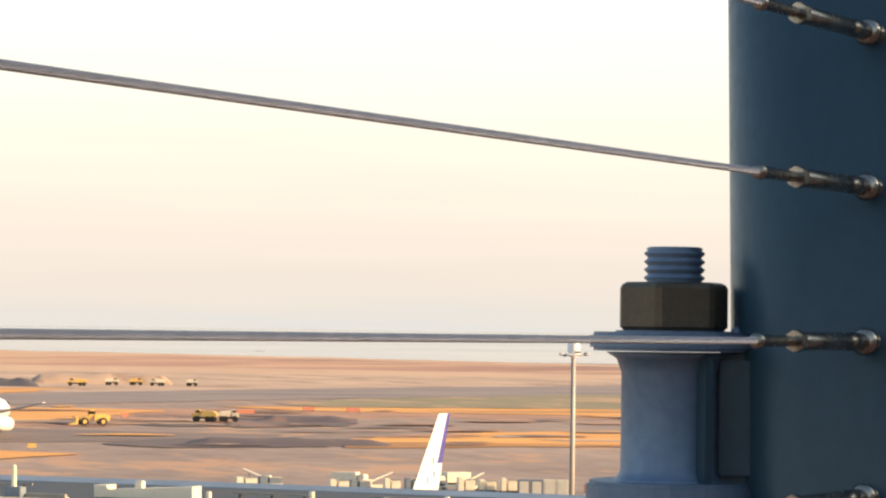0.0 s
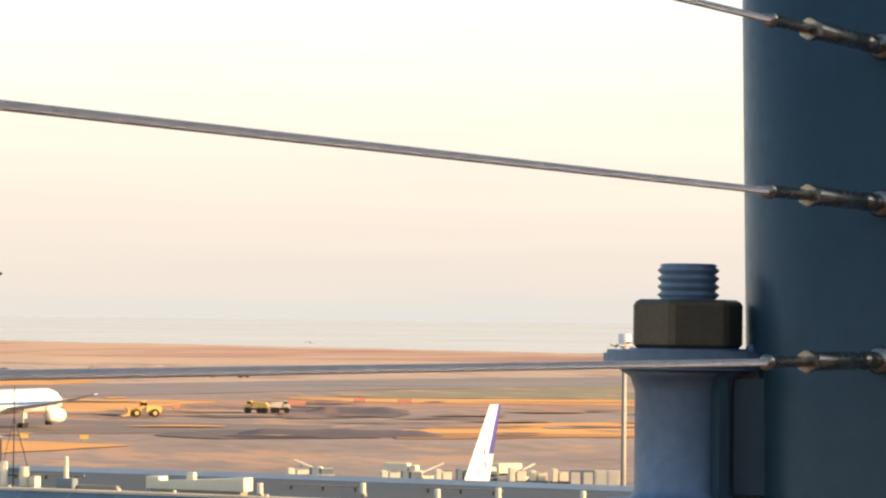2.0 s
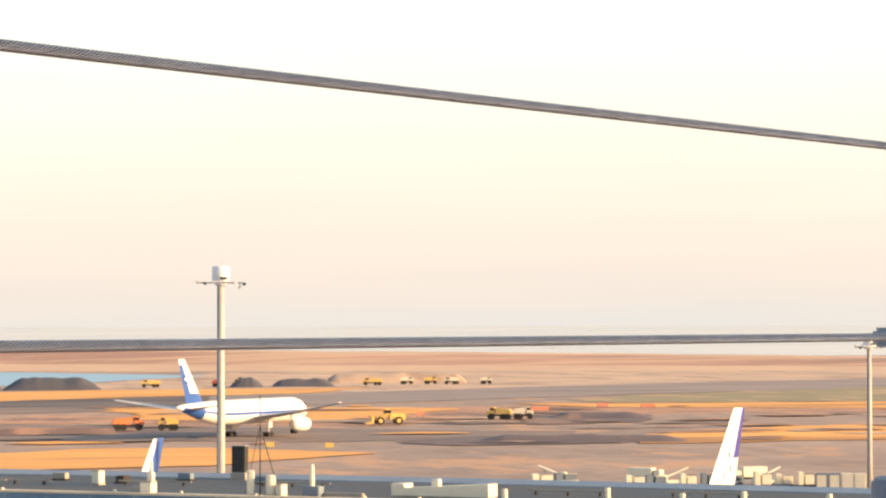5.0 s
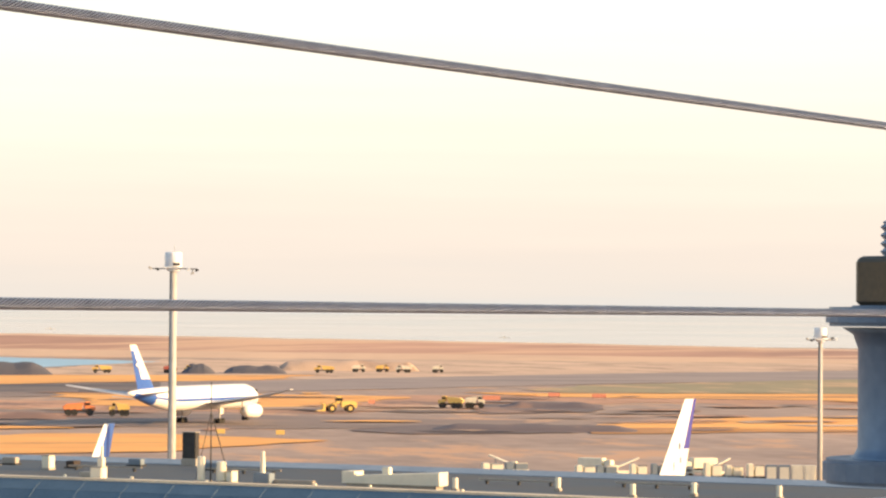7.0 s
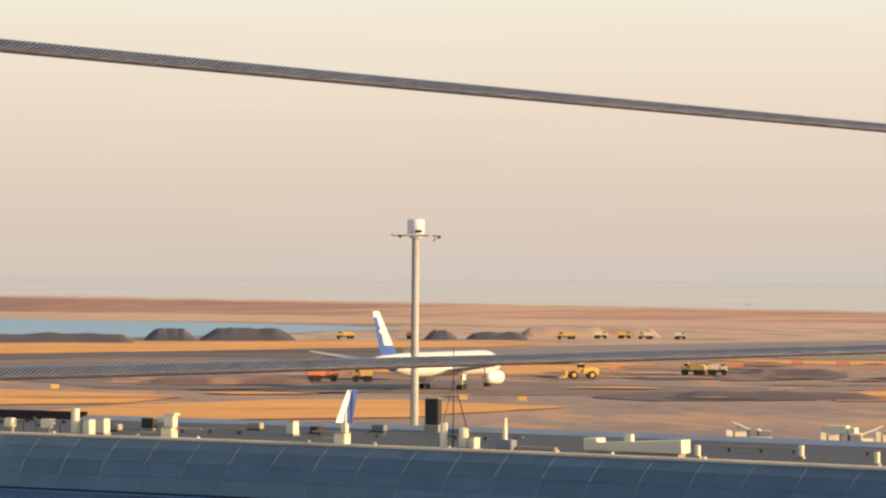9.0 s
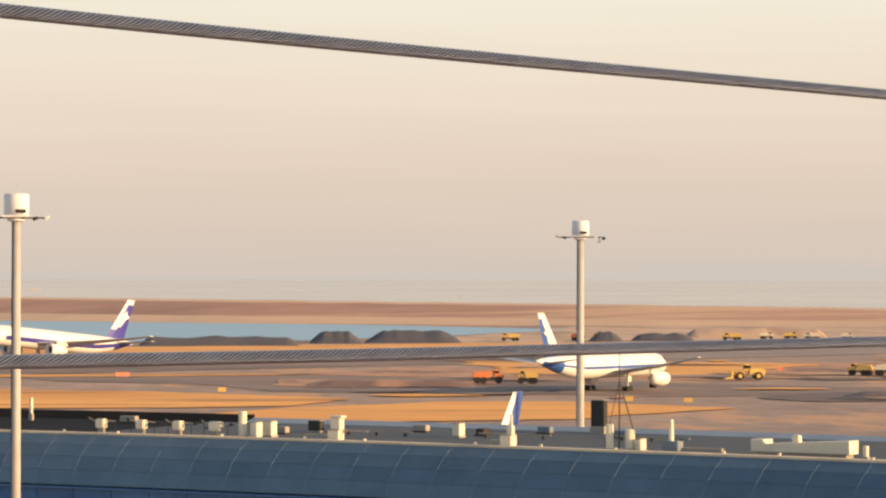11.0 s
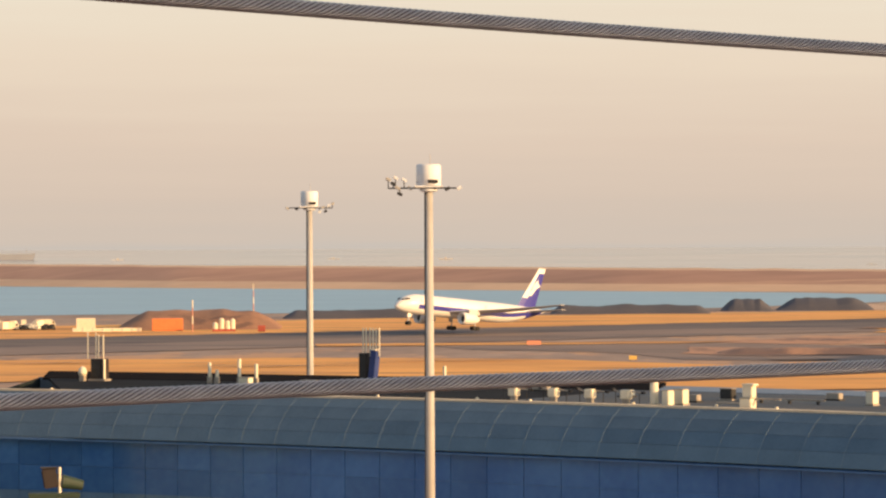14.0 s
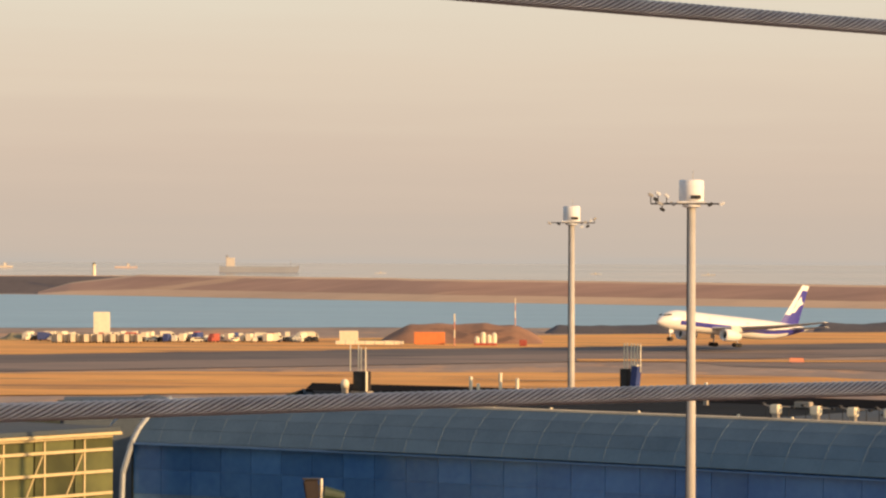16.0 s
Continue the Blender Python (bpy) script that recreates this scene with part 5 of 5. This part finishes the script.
for b, d, w, h in ((1.9, 827, 4.3, 1.6), (-12.77, 935, 6.0, 1.9), (-13.95, 985, 4.2, 1.6), (-14.8, 975, 5.0, 1.6), (-10.5, 890, 2.2, 1.6)):
    bd = thing("barrier_board", "orange barrier board standing on the airfield", "barrier", stand(b, d, 0.25), "orange boards on the airfield")
    part("board", boxed((0, 0, h * 0.36 + 0.25), (w * 0.9, 0.3, h * 0.72), 0.05), board_orange, bd)
    for sx in (-0.4, 0.4):
        part("foot", boxed((sx * w, 0, 0.14), (0.25, 1.0, 0.28)), dark_metal, bd)
for b, d in ((-7.66, 664), (-8.78, 660), (0.03, 716)):
    sg = thing("taxiway_sign", "small yellow taxiway sign board", "sign", stand(b, d, 0.2), "taxiway signs")
    part("board", boxed((0, 0, 0.75), (1.9, 0.25, 1.0), 0.05), yellow_paint, sg)
    for sx in (-0.6, 0.6):
        part("leg", boxed((sx, 0, 0.13), (0.12, 0.12, 0.28)), dark_metal, sg)

tower = thing("radio_mast", "red and white lattice radio mast by the water", "mast", stand(7.2, 1090, 0.16))
for k in range(6):
    part("section", lathed([(2.4 * k, 0.24 - 0.02 * k), (2.4 * k + 2.4, 0.22 - 0.02 * k)], 6), (hazy_red, white_unit)[k % 2], tower)
tower = thing("radio_mast", "short red and white mast on the earth mound", "mast", stand(8.35, 985, 0.16))
for k in range(4):
    part("section", lathed([(2.6 * k, 0.22), (2.6 * k + 2.6, 0.2)], 6), (hazy_red, white_unit)[k % 2], tower)
plant = thing("site_plant", "pinkish white batching plant before the earth mound", "machine", stand(7.77, 990, 0.16))
for x, h in ((-2.6, 3.0), (-0.6, 4.4), (1.4, 3.6), (3.0, 4.2)):
    part("silo", lathed([(0.1, 0.85), (h - 0.6, 0.85), (h, 0.35)], 12, Matrix.Translation((x, 0, 0))), white_unit, plant)
part("base", boxed((0.2, 0, 0.4), (7.5, 2.2, 0.8), 0.08), red_paint, plant)


def mound(bearings, away, height, depth, material, label, crest=0.5, z=0.0):
    """A spoil heap: a long flat-topped hump with an uneven skin."""
    b0, b1 = bearings
    bm = bmesh.new()
    nu, nv = 44, 10
    grid = []
    for i in range(nu + 1):
        u = i / nu
        prof_u = min(1, min(u, 1 - u) / (0.5 * (1 - crest) + 1e-6)) if crest < 1 else 1
        row = []
        for j in range(nv + 1):
            v = j / nv
            prof = math.sin(math.pi * v) ** 0.8 * prof_u ** 0.75
            p = polar(b0 + (b1 - b0) * u, away + depth * (v - 0.5))
            hgt = height * prof * (1 + 0.22 * noise.noise(Vector((u * 6 + b0, v * 2, height))) + 0.05 * noise.noise(Vector((u * 17, v * 9, b0))))
            row.append(bm.verts.new((p.x, p.y, z - 0.1 + hgt)))
        grid.append(row)
    for p, q in zip(grid, grid[1:]):
        for j in range(nv):
            bm.faces.new((p[j], q[j], q[j + 1], p[j + 1]))
    bmesh.ops.recalc_face_normals(bm, faces=bm.faces[:])
    return tagged(mesh_object("earth_mound", bm, material, True), label, "mound")


mound((6.65, 4.1), 1180, 3.3, 30, spoil_grey, "long low dark spoil heap by the water", 0.8)
mound((1.6, -1.45), 1240, 3.6, 34, spoil_grey, "long low dark spoil heap by the water", 0.85)
mound((-1.62, -2.62), 1290, 5.0, 40, spoil_grey, "rounded dark spoil heap", 0.5)
mound((-2.66, -4.5), 1300, 5.1, 40, spoil_grey, "broad dark spoil heap", 0.6)
mound((-6.9, -7.55), 1340, 4.6, 30, spoil_grey, "small steep dark spoil heap on the sand", 0.3)
mound((-7.7, -8.9), 1350, 3.3, 30, spoil_grey, "low dark spoil heap on the sand", 0.7)
mound((-8.7, -11.4), 1425, 4.6, 30, pale_sand, "pale sandy berm behind the far machines", 0.85)
mound((9.75, 6.65), 1040, 6.3, 60, mound_earth, "large reddish brown earth mound", 0.62)
mound((16.2, 16.9), 1060, 2.2, 20, green_grass, "low scrubby bank beside parked cars", 0.4)
mound((-1.5, -4.8), 770, 1.6, 26, brown_earth, "low brown spoil bank between taxiways", 0.7)
mound((-12.9, -14.9), 880, 1.8, 24, dark_earth, "low dark spoil bank on the building site", 0.6)


def small_car(paint, label, tall=False):
    c = thing("parked_car", label, "car", None, "vehicles parked by the water")
    bm = bmesh.new()
    pr = [(-2.2, 0.35), (2.2, 0.35), (2.25, 0.9), (1.2, 1.05), (0.6, 1.6), (-1.6, 1.62), (-2.2, 1.05)] if not tall else [(-2.6, 0.4), (2.6, 0.4), (2.65, 1.2), (2.2, 2.4), (1.4, 2.5), (1.3, 2.9), (-2.6, 2.9)]
    prism(bm, pr, -0.85, 0.85)
    bmesh.ops.transform(bm, matrix=Matrix.Rotation(radians(90), 4, "X"), verts=bm.verts[:])
    body = part("body", bm, paint, c)
    part("window", boxed((0.0 if not tall else 1.9, 0, 1.3 if not tall else 1.85), (1.9 if not tall else 0.7, 1.74, 0.34 if not tall else 0.6)), glass_dark, body)
    for x in (-1.4, 1.4):
        for sy in (-1, 1):
            part("wheel", rodded((x, sy * 0.65, 0.34), (x, sy * 0.88, 0.34), 0.34, sides=10), rubber, c)
    return c


kinds = [small_car(white_unit, "small cream car parked by the water"), small_car(white_unit, "cream box van parked by the water", True), small_car(red_paint, "red van parked by the water", True),
         small_car(dark_metal, "dark car parked by the water"), small_car(blue_panel, "blue van parked by the water", True), small_car(lorry_cream, "dusty cream lorry parked in a rank by the water", True)]
rnd = random.Random(5)
used = set()
for row, (d, n) in enumerate(((1022, 44), (1036, 40), (1050, 34))):
    for k in range(n):
        b = 16.4 - (16.4 - 10.9) * (k + 0.5 * rnd.random()) / n
        w = rnd.random()
        kind = 0 if w < 0.42 else 1 if w < 0.66 else 3 if w < 0.86 else 2 if w < 0.93 else 4
        m = stand(b, d + rnd.uniform(-3, 3), 0.16, rnd.choice((60, 90, 75, 240, 0)))
        if row == 0 and k < 13:
            kind = 5
            m = stand(15.84 - 0.125 * k, 1010 + 2 * (k % 2), 0.16, 112)
        if kind not in used:
            kinds[kind].matrix_world = m
            used.add(kind)
        else:
            copy_thing(kinds[kind], m)


# apron equipment behind the pier
def cart(label, m, w, h, paint, second):
    c = thing("apron_equipment", label, "ground equipment", m, "equipment on the apron")
    part("deck", boxed((0, 0, 0.75), (w, 2.0, 0.3), 0.05), second, c)
    part("cabin", boxed((-w * 0.3, 0, h / 2 + 0.6), (w * 0.3, 1.8, h - 0.4), 0.12), paint, c)
    part("load", boxed((w * 0.18, 0, h * 0.36 + 0.8), (w * 0.5, 1.7, h * 0.62), 0.1), paint, c)
    part("rail", boxed((w * 0.18, -0.95, h * 0.8 + 0.6), (w * 0.5, 0.08, 0.1)), second, c)
    for x in (-0.34, 0.34):
        for sy in (-1, 1):
            part("wheel", rodded((x * w, sy * 0.75, 0.4), (x * w, sy * 1.0, 0.4), 0.4, sides=12), rubber, c)
    return c


for b, d, w, h, p, q, lab in ((-12.8, 510, 4.0, 1.6, white_unit, parapet_blue, "low cream tow tractor"), (-13.25, 511, 4.2, 1.7, parapet_blue, white_unit, "pale blue-grey tow tractor"),
                              (-14.55, 499, 3.6, 1.9, white_unit, parapet_blue, "cream apron van"), (-14.95, 501, 3.8, 1.8, parapet_blue, white_unit, "pale blue-grey apron van"),
                              (-15.55, 495, 3.0, 2.4, white_unit, dark_metal, "cream loader"), (-15.95, 497, 3.0, 2.4, parapet_blue, dark_metal, "blue-grey loader"),
                              (-16.95, 496, 3.2, 2.7, white_unit, brown_box, "cream high loader"), (-17.35, 499, 3.2, 2.2, white_unit, parapet_blue, "low cream baggage cart"), (-17.75, 497, 3.0, 2.6, white_unit, dark_metal, "cream baggage cart"),
                              (-19.35, 492, 3.0, 2.0, orange_paint, white_unit, "orange and cream apron cart")):
    cart(lab + " on the apron behind the pier", stand(b, d, 0.0, 10), w, h, p, q)
for k in range(4):
    cc = thing("cargo_container", "pale metal cargo container standing on the apron", "container", stand(-18.05 - 0.24 * k, 488, 0), "cargo containers on the apron")
    part("body", boxed((0, 0, 1.65), (1.95, 1.6, 3.2), 0.08), (parapet_blue, white_unit)[k in (2, 3)], cc)
    part("door", boxed((0, -0.83, 1.6), (1.5, 0.06, 2.7), 0.02), white_unit, cc)
    part("skid", boxed((0, 0, 0.05), (1.9, 1.5, 0.1)), dark_metal, cc)
mound((-11.6, -15.6), 706, 1.5, 22, dark_earth, "low dark bank of spoil beside the taxiway", 0.75)


def belt_loader(label, m, up=1.0, paint=white_unit):
    b = thing("belt_loader", label, "ground equipment", m, "equipment on the apron")
    part("chassis", boxed((0, 0, 0.75), (4.4, 1.7, 0.5), 0.08), paint, b)
    part("cab", boxed((-1.5, -0.3, 1.45), (1.0, 0.9, 1.0), 0.1), paint, b)
    boom = boxed((0.6, 0.35, 1.9), (5.6, 0.8, 0.22), 0.05)
    bmesh.ops.rotate(boom, cent=(0, 0, 1.5), matrix=Matrix.Rotation(radians(-18 * up), 3, "Y"), verts=boom.verts[:])
    part("boom", boom, paint, b, "slanting conveyor boom")
    part("strut", rodded((1.6, 0.35, 0.9), (1.9, 0.35, 2.0 + 0.5 * up), 0.08, sides=6), parapet_blue, b)
    for x in (-1.5, 1.5):
        for sy in (-0.8, 0.8):
            part("wheel", rodded((x, sy - 0.13, 0.45), (x, sy + 0.13, 0.45), 0.45, sides=12), rubber, b)
    return b


def scissor_truck(label, m, lift=1.5):
    b = thing("lift_truck", label, "truck", m, "equipment on the apron")
    part("chassis", boxed((0, 0, 0.8), (6.0, 2.1, 0.4), 0.06), parapet_blue, b)
    part("cab", boxed((-2.4, 0, 1.7), (1.2, 2.0, 1.5), 0.12), white_unit, b)
    part("box", boxed((0.7, 0, 1.9 + lift), (4.4, 2.1, 1.7), 0.06), white_unit, b, "raised cream load box")
    for s0 in (-1, 1):
        part("lift_arm", rodded((0.7 - 1.6 * s0, 0.8, 1.0), (0.7 + 1.6 * s0, 0.8, 1.05 + lift), 0.09, sides=6), dark_metal, b)
    for x in (-2.2, 2.0):
        for sy in (-0.9, 0.9):
            part("wheel", rodded((x, sy - 0.15, 0.5), (x, sy + 0.15, 0.5), 0.5, sides=12), rubber, b)
    return b


belt_loader("cream belt loader with raised boom on the apron", stand(-13.05, 517, 0, 150))
belt_loader("cream belt loader with raised boom on the apron", stand(-15.25, 508, 0, 20), 1.2)
belt_loader("blue-grey belt loader on the apron", stand(-16.35, 506, 0, 190), 0.8, parapet_blue)
belt_loader("cream belt loader beside cargo containers", stand(-17.0, 508, 0, 30), 1.3)
scissor_truck("cream lift truck with raised box on the apron", stand(-16.7, 513, 0, 25), 0.3)
scissor_truck("cream lift truck on the apron", stand(-14.75, 515, 0, 160), 0.0)


# ---- ships and the breakwater light ----
def sea_level(away):
    return -0.3 + 26.3 * (away - 2640) / (4920 - 2640)


def ship(bearing, away, length, label, house=-0.36, hull=ship_hull, tall=1.0):
    s = thing("ship", label, "ship", stand(bearing, away, sea_level(away) - 0.6), "ships on the bay")
    L = length / 2
    k = length / 100
    bm = bmesh.new()
    prism(bm, [(-L, 1.0 * k), (-L * 0.94, 0), (L * 0.94, 0), (L, 3.0 * k), (L * 1.02, 9.5 * k), (L * 0.9, 8 * k), (-L * 0.9, 8 * k), (-L, 9 * k)], -7 * k, 7 * k)
    bmesh.ops.transform(bm, matrix=Matrix.Rotation(radians(90), 4, "X"), verts=bm.verts[:])
    part("hull", bm, hull, s)
    part("deckhouse", boxed((house * length, 0, 8 * k + 5.5 * k * tall), (11 * k, 11 * k, 11 * k * tall), 0.4 * k), ship_house, s)
    part("funnel", boxed((house * length - 4 * k, 0, 8 * k + 12 * k * tall), (3.5 * k, 4 * k, 4 * k), 0.3 * k), hull, s)
    part("mast", rodded((L * 0.8, 0, 8 * k), (L * 0.8, 0, 15 * k), 0.4 * k, sides=6), hull, s)
    return s


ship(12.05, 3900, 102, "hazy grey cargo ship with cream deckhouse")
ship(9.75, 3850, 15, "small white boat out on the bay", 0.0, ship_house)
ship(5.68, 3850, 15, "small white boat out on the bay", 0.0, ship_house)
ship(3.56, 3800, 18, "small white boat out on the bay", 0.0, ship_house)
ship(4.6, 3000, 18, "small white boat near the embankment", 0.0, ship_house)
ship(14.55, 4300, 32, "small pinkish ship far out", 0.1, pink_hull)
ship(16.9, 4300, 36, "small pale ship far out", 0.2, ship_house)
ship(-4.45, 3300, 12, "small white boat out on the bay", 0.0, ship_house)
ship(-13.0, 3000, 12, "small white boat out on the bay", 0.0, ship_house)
light = thing("lighthouse", "small cream breakwater light on the embankment", "lighthouse", stand(15.15, 2590, 15.4))
part("tower", lathed([(0, 2.2), (1.0, 1.8), (8.5, 1.3), (8.6, 1.9), (9.2, 1.9), (9.3, 1.0), (11, 1.0), (11.6, 0.3)], 16), white_unit, light)
part("lantern", lathed([(9.35, 1.05), (10.9, 1.05)], 12), glass_dark, light)
